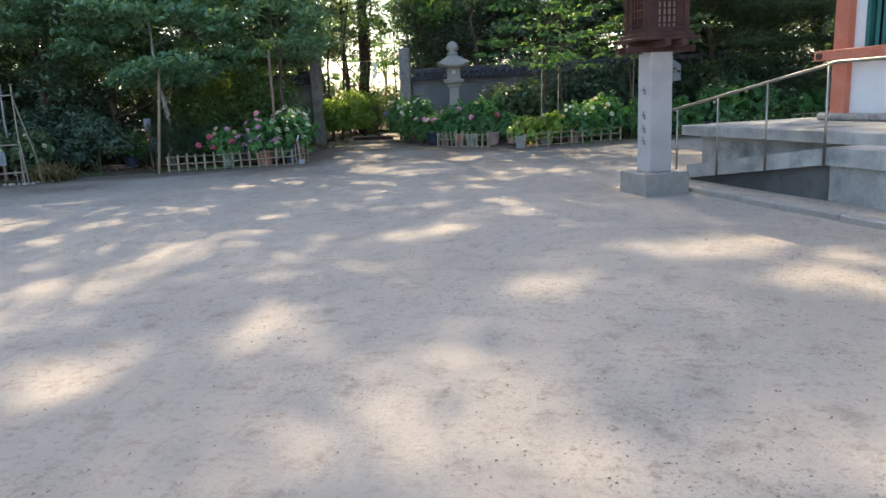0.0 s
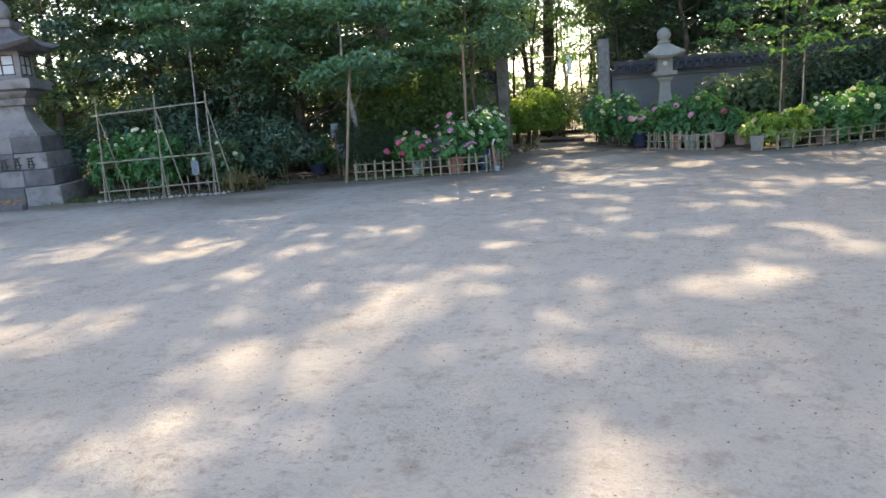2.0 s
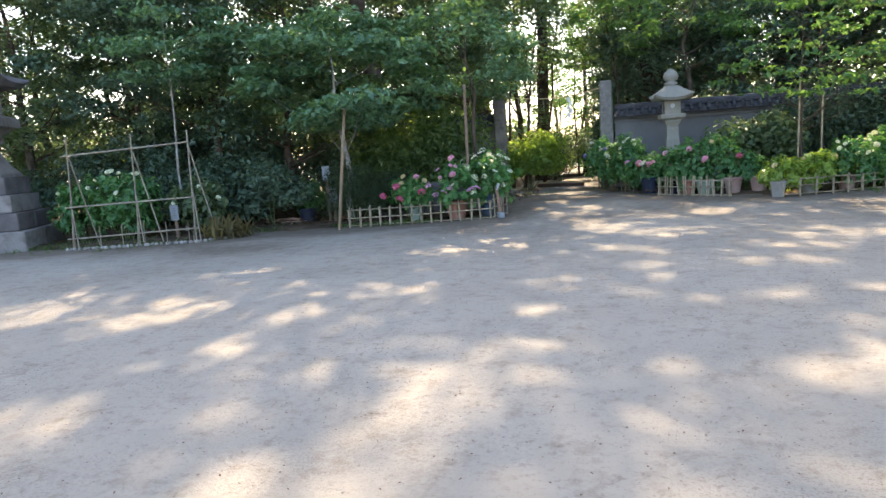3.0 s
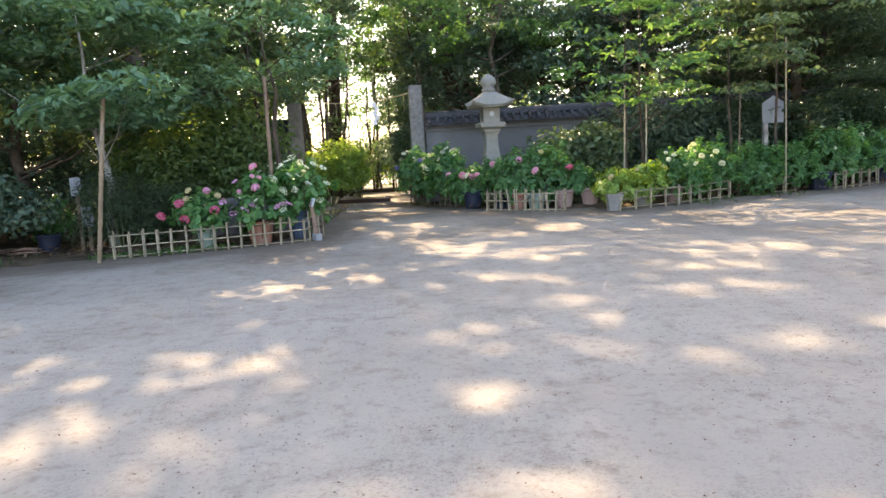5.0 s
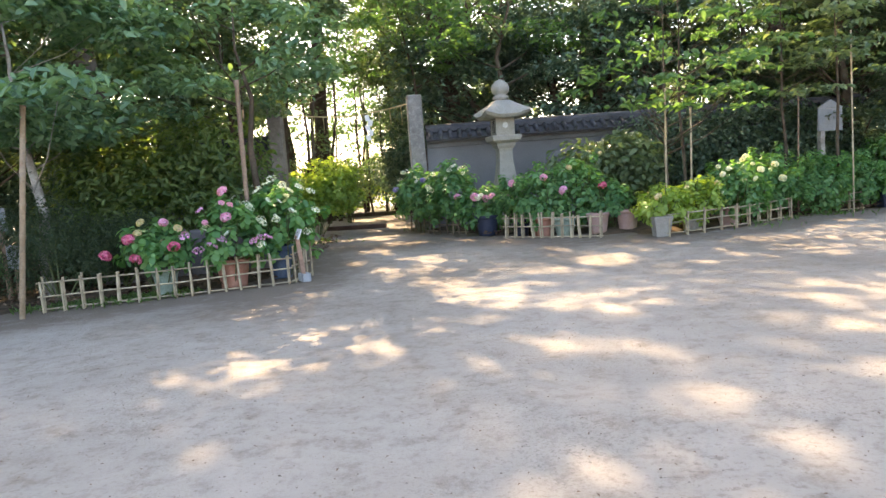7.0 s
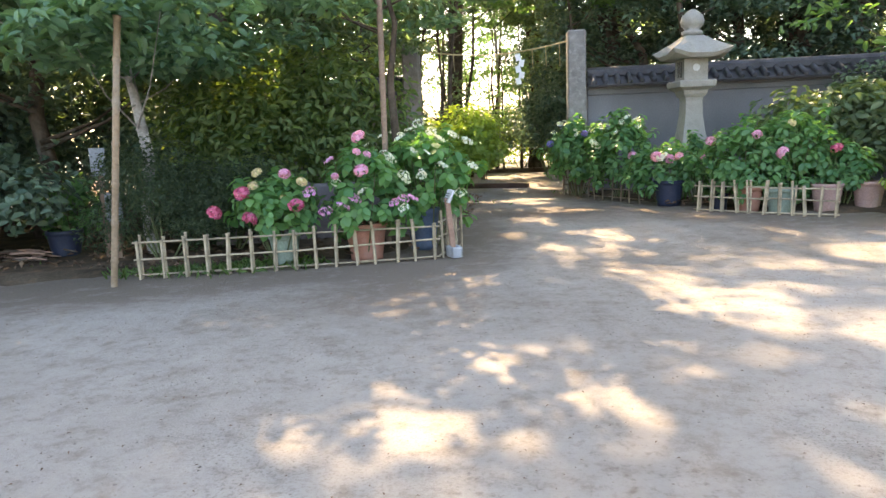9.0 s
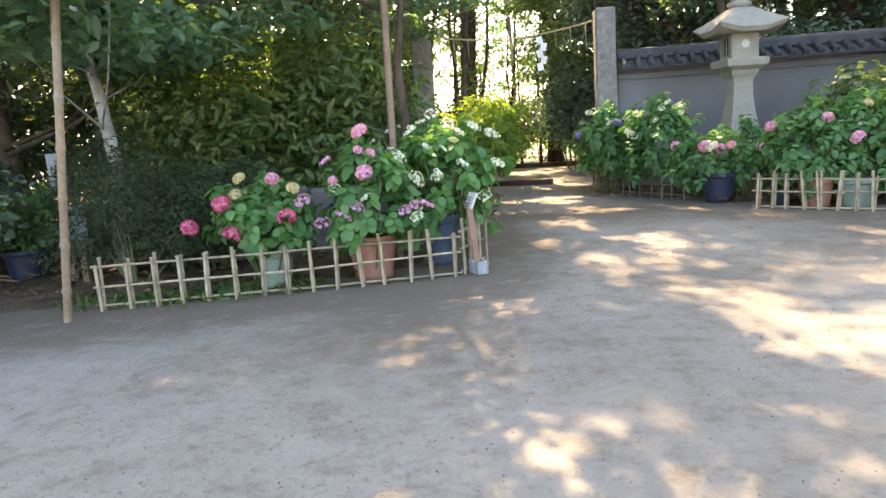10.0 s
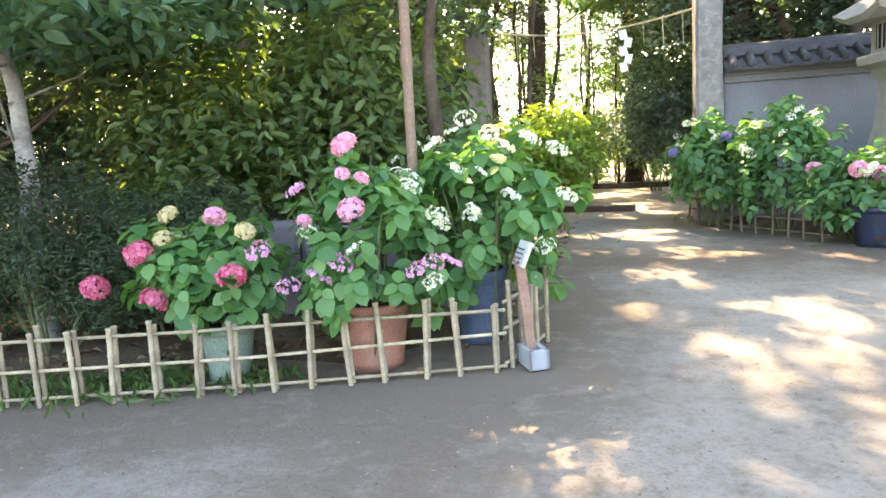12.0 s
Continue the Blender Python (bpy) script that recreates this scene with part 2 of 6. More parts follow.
LEAF_DEEP = leaf_material("deep_green_leaf", (0.058, 0.112, 0.080), (0.155, 0.225, 0.145), 0.28, glow=(1.6, 1.6, 0.85))
LEAF_MID = leaf_material("mid_green_leaf", (0.085, 0.145, 0.085), (0.20, 0.265, 0.14), 0.38, glow=(1.7, 1.65, 0.7))
LEAF_BRIGHT = leaf_material("bright_maple_leaf", (0.07, 0.155, 0.06), (0.18, 0.285, 0.12), 0.5, glow=(1.65, 1.75, 0.75))
LEAF_CEDAR = leaf_material("dark_cedar_needle", (0.034, 0.066, 0.036), (0.088, 0.13, 0.060), 0.22, rough=0.7)
LEAF_HYD = leaf_material("hydrangea_leaf", (0.07, 0.19, 0.08), (0.18, 0.34, 0.14), 0.42, glow=(1.6, 1.7, 0.65))
# Yellowish leaf, brightened so its colour carries the sun on these bushes.
LEAF_HYD_SUNLIT = leaf_material("sunlit_yellowish_hydrangea_leaf", (0.17, 0.29, 0.06), (0.35, 0.47, 0.14), 0.45)
LEAF_HYD_PIECE = leaf_material("hydrangea_leaf_near", (0.075, 0.205, 0.07), (0.19, 0.355, 0.125), 0.42, per_object=True, glow=(1.5, 1.7, 0.65))
LEAF_BOUGH = leaf_material("blue_green_bough_leaf", (0.075, 0.165, 0.10), (0.18, 0.31, 0.18), 0.36)
# Lighter green that puts sunlight into the leaf colour itself.
LEAF_SUNLIT = leaf_material("sunlit_green_leaf", (0.15, 0.265, 0.06), (0.29, 0.41, 0.11), 0.48)
LEAF_LAUREL = leaf_material("laurel_leaf", (0.075, 0.14, 0.055), (0.18, 0.25, 0.09), 0.42, glow=(1.8, 1.75, 0.6))
GRASS = leaf_material("grass_blade", (0.05, 0.11, 0.03), (0.11, 0.19, 0.05), 0.35)
GRASS_DRY = leaf_material("dry_grass_blade", (0.20, 0.18, 0.09), (0.32, 0.27, 0.15), 0.35)


def petal(name, a, b):
    return leaf_material(name, a, b, 0.25, rough=0.7)


PETAL = {
    "red": petal("deep_pink_petal", (0.55, 0.075, 0.19), (0.72, 0.24, 0.36)),
    "pink": petal("pink_petal", (0.66, 0.28, 0.48), (0.78, 0.48, 0.64)),
    "mauve": petal("mauve_petal", (0.62, 0.25, 0.54), (0.78, 0.46, 0.70)),
    "white": petal("white_petal", (0.66, 0.70, 0.58), (0.80, 0.82, 0.76)),
    "cream": petal("cream_petal", (0.52, 0.50, 0.24), (0.66, 0.52, 0.36)),
    "blue": petal("blue_petal", (0.16, 0.16, 0.55), (0.34, 0.32, 0.68)),
    "orange": petal("orange_petal", (0.62, 0.20, 0.04), (0.72, 0.40, 0.08)),
}


# ---- building helpers ----
def thing(name, x, y, z, label, category, turn=0, group="", kind=""):
    ob = new(name)
    ob.empty_display_size = 0.1
    ob.matrix_basis = pose(x, y, z, 0, 0, turn)
    return tagged(ob, label, category, group, kind)


def to_mesh(name, bm, mat, smooth=False):
    me = bpy.data.meshes.new(name)
    bm.normal_update()
    bm.to_mesh(me)
    bm.free()
    me.materials.append(mat)
    if smooth:
        me.shade_smooth()
    return me


def part(name, bm, mat, parent, label="", smooth=False):
    ob = new(name, to_mesh(name, bm, mat, smooth))
    ob.parent = parent
    return tagged(ob, label)


def piece(name, me, parent, m):
    """One more object on a shared mesh."""
    ob = new(name, me)
    ob.parent = parent
    ob.matrix_basis = m
    return ob


def single(name, bm, mat, m, label, category, kind="", smooth=False, group=""):
    ob = new(name, to_mesh(name, bm, mat, smooth))
    ob.matrix_basis = m
    return tagged(ob, label, category, group, kind)


def box(bm, sx, sy, sz, m=None, bevel=0.0, taper=1.0):
    """A box with its base centre at the origin of m."""
    made = bmesh.ops.create_cube(bm, size=1)["verts"]
    for v in made:
        k = taper if v.co.z > 0 else 1.0
        v.co = Vector((v.co.x * sx * k, v.co.y * sy * k, (v.co.z + 0.5) * sz))
    if bevel:
        edges = list({e for v in made for e in v.link_edges})
        made = list({v for f in bmesh.ops.bevel(bm, geom=edges, offset=bevel, segments=1, affect="EDGES")["faces"] for v in f.verts} | {v for v in made if v.is_valid})
    if m is not None:
        bmesh.ops.transform(bm, matrix=m, verts=[v for v in made if v.is_valid])


def tube(bm, pts, radii, seg=8, caps=True):
    """A tapered tube through points."""
    pts = [Vector(p) for p in pts]
    rings = []
    for i, p in enumerate(pts):
        d = (pts[min(i + 1, len(pts) - 1)] - pts[max(i - 1, 0)]).normalized()
        a = d.cross(Vector((0.31, 0.95, 0.05))).normalized()
        b = d.cross(a)
        rings.append([bm.verts.new(p + (a * math.cos(k * math.tau / seg) + b * math.sin(k * math.tau / seg)) * radii[i]) for k in range(seg)])
    for r, s in zip(rings, rings[1:]):
        for k in range(seg):
            bm.faces.new((r[k], r[(k + 1) % seg], s[(k + 1) % seg], s[k]))
    if caps:
        bm.faces.new(rings[0][::-1])
        bm.faces.new(rings[-1])


def lathe(bm, profile, seg=24, turn=0.0, square=False, m=None):
    """Turns (radius, height) pairs round z; square: four sides, the radius being half the width."""
    if square:
        seg, turn = 4, 45.0
    made, rings = [], []
    for r, z in profile:
        k = r * math.sqrt(2) if square else r
        ring = [bm.verts.new((k * math.cos(radians(turn) + i * math.tau / seg), k * math.sin(radians(turn) + i * math.tau / seg), z)) for i in range(seg)]
        rings.append(ring)
        made += ring
    for a, b in zip(rings, rings[1:]):
        for i in range(seg):
            bm.faces.new((a[i], a[(i + 1) % seg], b[(i + 1) % seg], b[i]))
    bm.faces.new(rings[0][::-1])
    bm.faces.new(rings[-1])
    if m is not None:
        bmesh.ops.transform(bm, matrix=m, verts=made)


def bamboo(bm, p0, p1, r, every=0.28, seg=7):
    """A bamboo cane with swollen nodes."""
    p0, p1 = Vector(p0), Vector(p1)
    length = (p1 - p0).length
    pts, radii = [], []
    n = max(1, round(length / every))
    for i in range(n):
        for f, k in ((0.0, 1.0), (0.06, 0.9), (0.90, 0.9), (0.96, 1.12)):
            pts.append(p0.lerp(p1, (i + f) / n))
            radii.append(r * k)
    pts.append(p1)
    radii.append(r * 0.95)
    tube(bm, pts, radii, seg)


def ground_height(x, y):
    s = min(1.0, max(0.0, (y - 18.8) / 3.4))
    rise = 0.12 * s * s * (3 - 2 * s)
    n = noise.noise(Vector((x * 0.35, y * 0.35, 0))) * 0.014 + noise.noise(Vector((x * 1.7, y * 1.7, 3))) * 0.005
    return rise + n


def rnd_dirs(rng, n):
    v = rng.normal(size=(n, 3))
    return v / np.linalg.norm(v, axis=1)[:, None]


def mesh_of(name, co, corners, sides, mat):
    me = bpy.data.meshes.new(name)
    me.vertices.add(len(co))
    me.vertices.foreach_set("co", co.astype(np.float32).ravel())
    me.loops.add(len(corners))
    me.loops.foreach_set("vertex_index", corners.astype(np.int32))
    me.polygons.add(len(corners) // sides)
    me.polygons.foreach_set("loop_start", np.arange(0, len(corners), sides, dtype=np.int32))
    me.update(calc_edges=True)
    me.materials.append(mat)
    return me


# openings in the crowns through which the sun reaches the yard (plan place, radius)
YARD_GAPS = ((0.15, 7.35, 0.36), (-0.6, 6.3, 0.42), (-2.2, 8.3, 0.26), (-1.8, 9.8, 0.24), (-2.6, 9.8, 0.2), (3.0, 9.4, 0.4), (3.9, 9.6, 0.4), (4.1, 8.5, 0.45), (1.4, 12.7, 0.3),
             (-6.9, 12.0, 0.3), (-5.2, 11.0, 0.24), (-1.5, 17.7, 0.5), (2.4, 16.2, 0.55), (3.6, 15.9, 0.55), (5.1, 19.0, 0.5), (-0.7, 12.6, 0.22), (-0.2, 12.2, 0.22), (0.65, 12.4, 0.24),
             (-3.17, 16.2, 0.22), (-2.7, 16.5, 0.16), (-2.8, 19.9, 0.24), (-0.9, 19.1, 0.3), (-3.2, 26.5, 0.5), (-3.3, 31.0, 0.9))
rngg = np.random.default_rng(77)
GAPS = []
for x, y, r in YARD_GAPS:
    # a wide opening is a cluster of smaller ones between the twigs
    GAPS.append((x, y, 0.0, r * 0.55))
    for k in range(int(3 + r * 12)):
        a, q = rngg.uniform(0, math.tau), r * rngg.uniform(0.3, 1.25)
        GAPS.append((x + q * math.cos(a), y + 1.35 * q * math.sin(a), 0.0, r * rngg.uniform(0.18, 0.42)))
# many small ones, thicker towards the flower beds
for k in range(210):
    y = 5.5 + 17 * rngg.uniform() ** 0.62
    GAPS.append((rngg.uniform(-4.5, 8) if y > 12 else rngg.uniform(-7, 5), y, 0.0, 0.07 + 0.17 * rngg.uniform() ** 2))
# shafts of sun that fall on boughs and bushes
for x, y, z, r in ((-4.6, 26.3, 1.5, 0.7), (-0.3, 26.6, 4.6, 0.9), (1.7, 22.2, 2.7, 0.7), (2.9, 22.6, 3.1, 0.7), (1.6, 21.4, 0.6, 0.5), (2.2, 21.7, 0.7, 0.5), (3.0, 21.9, 0.8, 0.45), (3.6, 22.4, 1.0, 0.3), (6.8, 23.6, 1.2, 0.3), (-2.2, 24.7, 1.2, 0.35), (-1.7, 24.0, 1.2, 0.35), (-2.6, 25.1, 0.9, 0.3), (-1.9, 23.8, 0.7, 0.35), (-3.0, 21.6, 0, 0.28), (-2.6, 22.6, 0, 0.3), (-3.2, 24.2, 0, 0.4), (-3.3, 28.6, 0, 0.6), (-2.2, 20.6, 0, 0.25), (-1.0, 23.3, 0.8, 0.25), (-0.2, 22.4, 1.0, 0.32), (0.4, 22.4, 1.1, 0.3), (-4.0, 19.9, 1.1, 0.3), (-5.4, 22.4, 3.3, 0.35)):
    GAPS.append((x, y, z, r))
for k in range(30):
    GAPS.append((rngg.uniform(-19, -6.5), rngg.uniform(20.5, 25), rngg.uniform(2.6, 6), rngg.uniform(0.25, 0.6)))
GAPS = np.array(GAPS)


WAY = np.array(SUN_TO)
SIDE = np.cross(WAY, (0, 0, 1.0)) / np.linalg.norm(np.cross(WAY, (0, 0, 1.0)))
OVER = np.cross(SIDE, WAY)


def shaded(points):
    """Which of these points lie in none of the openings towards the sun."""
    order = np.argsort(points @ SIDE)
    p = points[order]
    u, v, w = p @ SIDE, p @ OVER, p @ WAY
    keep = np.ones(len(p), dtype=bool)
    for x, y, z, r in GAPS:
        g = np.array((x, y, z))
        a, b = np.searchsorted(u, (g @ SIDE - 1.6 * r, g @ SIDE + 1.6 * r))
        if a == b:
            continue
        du, dv = u[a:b] - g @ SIDE, v[a:b] - g @ OVER
        ang = np.arctan2(dv, du)
        ragged = r * (1 + 0.32 * np.sin(3 * ang + 7 * x) + 0.25 * np.sin(5 * ang + 5 * y))
        keep[a:b] &= (w[a:b] - g @ WAY < 0.9) | (np.hypot(du, dv) > ragged)
    keep |= np.random.default_rng(5).uniform(size=len(p)) < 0.05
    out = np.empty(len(p), dtype=bool)
    out[order] = keep
    return out


def leaf_mesh(name, centres, ups, size, mat, rng, aspect=0.5, fold=0.18, spread=0.5, oval=False, along=None):
    """One mesh of many folded leaves, lying roughly across ups; oval: rounded outlines with a pointed tip (two quads each)."""
    n = len(centres)
    up = ups + rng.normal(size=(n, 3)) * spread
    up /= np.linalg.norm(up, axis=1)[:, None]
    a = np.cross(up, rnd_dirs(rng, n) if along is None else np.cross(along, up))
    a /= np.linalg.norm(a, axis=1)[:, None] + 1e-9
    b = np.cross(up, a)
    s = (size * rng.uniform(0.6, 1.25, n))[:, None]
    base, tip = centres - a * s * 0.5, centres + a * s * 0.5 - up * s * 0.12
    mid = centres - a * s * 0.06
    if oval:
        curl = up * s * fold * 0.8
        rows = [base]
        for side in (1, -1):
            rows.append(centres - a * s * 0.24 + side * b * s * aspect * 0.44 + curl)
            rows.append(centres + a * s * 0.16 + side * b * s * aspect * 0.46 + curl * 0.7)
        co = np.stack(rows + [tip], axis=1).reshape(-1, 3)
        idx = np.arange(n)[:, None] * 6
        quads = np.concatenate([idx + [0, 5, 2, 1], idx + [0, 3, 4, 5]], axis=1).reshape(-1)
        return mesh_of(name, co, quads, 4, mat)
    left, right = mid + b * s * aspect * 0.5 + up * s * fold, mid - b * s * aspect * 0.5 + up * s * fold
    co = np.stack([base, left, tip, right], axis=1).reshape(-1, 3)
    idx = np.arange(n)[:, None] * 4
    tris = np.concatenate([idx + [0, 2, 1], idx + [0, 3, 2]], axis=1).reshape(-1)
    return mesh_of(name, co, tris, 3, mat)


def tree(x, y, height, trunk_r, crown_base, crown_r, clumps, per_clump, leaf, mat, label, category="tree", lean=(0, 0), name="tree", bark=None, seed=1, flat=0.35, clump_r=0.9, aspect=0.5, top_bias=1.0, fork=0.55, limb_r=0.35, limb_every=3, oval=False):
    """Tapered trunk with limbs and a crown of leaf clumps on their ends."""
    rng = np.random.default_rng(seed)
    z0 = ground_height(x, y)
    ob = thing(name, x, y, z0, label, category)
    bm = bmesh.new()
    top = Vector((lean[0], lean[1], height * 0.92))
    path = [Vector((0, 0, -0.15))]
    for f in (0.02, 0.12, 0.28, 0.45, 0.62, 0.8, 1.0):
        w = trunk_r * 1.1 * (1 if 0 < f < 1 else 0)
        path.append(top * f + Vector((rng.normal() * w, rng.normal() * w, 0)))
    tube(bm, path, [trunk_r * k for k in (1.5, 1.2, 1.0, 0.9, 0.75, 0.55, 0.35, 0.08)], 9)
    part("trunk", bm, bark or BARK, ob, smooth=True)
    cen, ups = [], []
    for i in range(clumps):
        f = rng.uniform(0, 1) ** top_bias
        ang = rng.uniform(0, math.tau)
        zz = crown_base + (height - crown_base) * f
        belly = math.sin(math.pi * min(1, 0.18 + 0.75 * f)) ** 0.7
        rad = crown_r * belly * math.sqrt(rng.uniform(0.1, 1))
        c = np.array([top.x * zz / height + rad * math.cos(ang), top.y * zz / height + rad * math.sin(ang), zz])
        if i % limb_every == 0:
            limbs = bmesh.new()
            s = Vector(top * max(0.08, (zz - rad * fork) / (height * 0.92)))
            e = Vector(c)
            m1 = s.lerp(e, 0.5) + Vector((0, 0, -0.08 * rad))
            k = trunk_r * limb_r * (1 - 0.6 * f)
            tube(limbs, [s, m1, e], [k, k * 0.6, k * 0.15], 5, caps=False)
            part("limb", limbs, bark or BARK, ob, smooth=True)
        n = int(per_clump * rng.uniform(0.6, 1.4))
        r = clump_r * rng.uniform(0.6, 1.3)
        d = rnd_dirs(rng, n) * (rng.uniform(0, 1, n) ** 0.45 * r)[:, None]
        d[:, 2] *= flat
        d[:, 2] -= 0.12 * (d[:, 0] ** 2 + d[:, 1] ** 2) / max(r, 0.1)
        cen.append(c + d)
        ups.append(np.tile([0, 0, 1.0], (n, 1)) + d / r * 0.5)
    cen, ups = np.concatenate(cen), np.concatenate(ups)
    lit = shaded(cen + np.array((x, y, z0)))
    crown = new("crown", leaf_mesh("crown", cen[lit], ups[lit], leaf, mat, rng, aspect, oval=oval))
    crown.parent = ob
    return ob


def shrub(x, y, w, d, h, count, leaf, mat, label, name="shrub", category="shrub", seed=1, aspect=0.55, lump=0.3, z=None, base=0.0, stems=7, oval=False):
    """A bush: stems and leaves thickest in an uneven outer shell of lumps."""
    rng = np.random.default_rng(seed)
    z0 = ground_height(x, y) + 0.03 if z is None else z
    ob = thing(name, x, y, z0, label, category)
    lumps = []
    for i in range(max(7, int(9 * w))):
        dv = rnd_dirs(rng, 1)[0]
        dv[2] = abs(dv[2])
        k = rng.uniform(0.45, 0.95)
        lumps.append((np.array([dv[0] * w * 0.5 * k, dv[1] * d * 0.5 * k, base + (h - base) * (0.25 + 0.62 * dv[2] * k)]), rng.uniform(0.7, 1.3) * lump * min(w, h)))
    for i in range(stems):
        c = lumps[i % len(lumps)][0]
        bm = bmesh.new()
        tube(bm, [(c[0] * 0.15, c[1] * 0.15, -0.05), (c[0] * 0.6, c[1] * 0.6, c[2] * 0.55), tuple(c)], [0.014, 0.010, 0.005], 5, caps=False)
        part("stem", bm, STEM, ob)
    cen, ups = [], []
    for c, r in lumps:
        n = int(count / len(lumps))
        dv = rnd_dirs(rng, n)
        p = c + dv * (rng.uniform(0, 1, n) ** 0.35 * r)[:, None] * np.array([1, 1, 0.8])
        p[:, 2] = np.maximum(p[:, 2], 0.03)
        cen.append(p)
        ups.append(dv * 0.8 + np.array([0, 0, 0.7]))
    me = leaf_mesh("foliage", np.concatenate(cen), np.concatenate(ups), leaf, mat, rng, aspect, oval=oval)
    f = new("foliage", me)
    f.parent = ob
    return ob


# ---- ground ----
def axis(lo, hi, step, far):
    out = list(np.arange(lo, hi + 1e-6, step))
    grow, a, b = step, lo, hi
    while b < far:
        grow *= 1.5
        a, b = a - grow, b + grow
        out = [a] + out + [b]
    return out


gx, gy = axis(-16, 16, 0.25, 400), axis(2, 32, 0.25, 400)
# lines along which garden soil has been trodden into the yard
MARGINS = [[(-16, 15.2), (-11.6, 15.9), (-8.9, 16.8), (-8.3, 17.8), (-6.8, 18.2), (-5.3, 18.8), (-3.9, 19.3), (-3.9, 20.5), (-4.6, 24)], [(-2.5, 26), (-1.45, 23.2), (-0.9, 22.1), (0.6, 21.3), (1.4, 20.9), (2.7, 21.2), (4.0, 22.0), (6.3, 22.6), (7.6, 23.2), (9.3, 25), (12, 26)]]


def trodden(x, y):
    best = 9.0
    for line in MARGINS:
        for (x0, y0), (x1, y1) in zip(line, line[1:]):
            dx, dy = x1 - x0, y1 - y0
            t = min(1, max(0, ((x - x0) * dx + (y - y0) * dy) / (dx * dx + dy * dy)))
            best = min(best, math.hypot(x - x0 - t * dx, y - y0 - t * dy))
    wide = 0.75 * max(0.0, 1 - best / 8.5) * (1 + noise.noise(Vector((x * 0.6, y * 0.6, 8))))
    return max(wide, min(1.0, 1.45 - best / (1.1 + 0.4 * noise.noise(Vector((x, y, 4))))))


bm = bmesh.new()
grid = [[bm.verts.new((x, y, ground_height(x, y))) for x in gx] for y in gy]
for r, s in zip(grid, grid[1:]):
    for i in range(len(gx) - 1):
        bm.faces.new((r[i], r[i + 1], s[i + 1], s[i]))
ground = single("ground", bm, SAND, Matrix(), "pale packed sandy earth of an open shrine yard", "ground", "structure", True)
soil = ground.data.attributes.new("earth", "FLOAT", "POINT")
soil.data.foreach_set("value", np.array([trodden(v.co.x, v.co.y) for v in ground.data.vertices], dtype=np.float32))


def inside(x, y, poly):
    hit = False
    for (x0, y0), (x1, y1) in zip(poly, poly[1:] + poly[:1]):
        if (y0 > y) != (y1 > y) and x < (x1 - x0) * (y - y0) / (y1 - y0) + x0:
            hit = not hit
    return hit


def bed(name, poly, label, step=0.3, mat=None, rise=0.05):
    """Raised soil inside a plan outline, ragged at its edge."""
    xs, ys = [p[0] for p in poly], [p[1] for p in poly]
    bm = bmesh.new()
    verts = {}
    nx, ny = int((max(xs) - min(xs)) / step) + 2, int((max(ys) - min(ys)) / step) + 2

    def vert(i, j):
        if (i, j) not in verts:
            x = min(xs) + i * step + noise.noise(Vector((i * 1.3, j * 1.7, 5))) * step * 0.45
            y = min(ys) + j * step + noise.noise(Vector((i * 1.1, j * 1.9, 9))) * step * 0.45
            full = all(inside(x + a, y + b, poly) for a in (-step, step) for b in (-step, step))
            verts[i, j] = bm.verts.new((x, y, ground_height(x, y) + (rise + 0.6 * rise * noise.noise(Vector((x * 2, y * 2, 1))) if full else -0.03)))
        return verts[i, j]

    for i in range(nx):
        for j in range(ny):
            if inside(min(xs) + (i + 0.5) * step, min(ys) + (j + 0.5) * step, poly):
                bm.faces.new((vert(i, j), vert(i + 1, j), vert(i + 1, j + 1), vert(i, j + 1)))
    single(name, bm, mat or SOIL, Matrix(), label, "soil", "structure", True)


bed("forest_floor", [(-34, 14.6), (-16, 15.2), (-11.6, 16.0), (-9.0, 16.9), (-8.4, 18.0), (-7.0, 18.35), (-6.7, 18.7), (-3.95, 19.6), (-4.2, 21.0), (-5.1, 25), (-5.3, 30), (-5.6, 46), (-34, 46)], "dark woodland soil under the trees with fallen leaves")
bed("planting_bed", [(-2.3, 46), (-2.2, 29), (-2.55, 25.6), (-2.1, 24.45), (-1.4, 23.35), (-0.9, 22.3), (0.6, 21.5), (1.3, 21.0), (2.8, 21.3), (4.0, 22.1), (6.3, 22.8), (7.7, 23.5), (9.4, 25.2), (11.6, 26.2), (12.4, 27.6), (14, 30), (30, 46)], "dark soil of the flower bed along the wall")


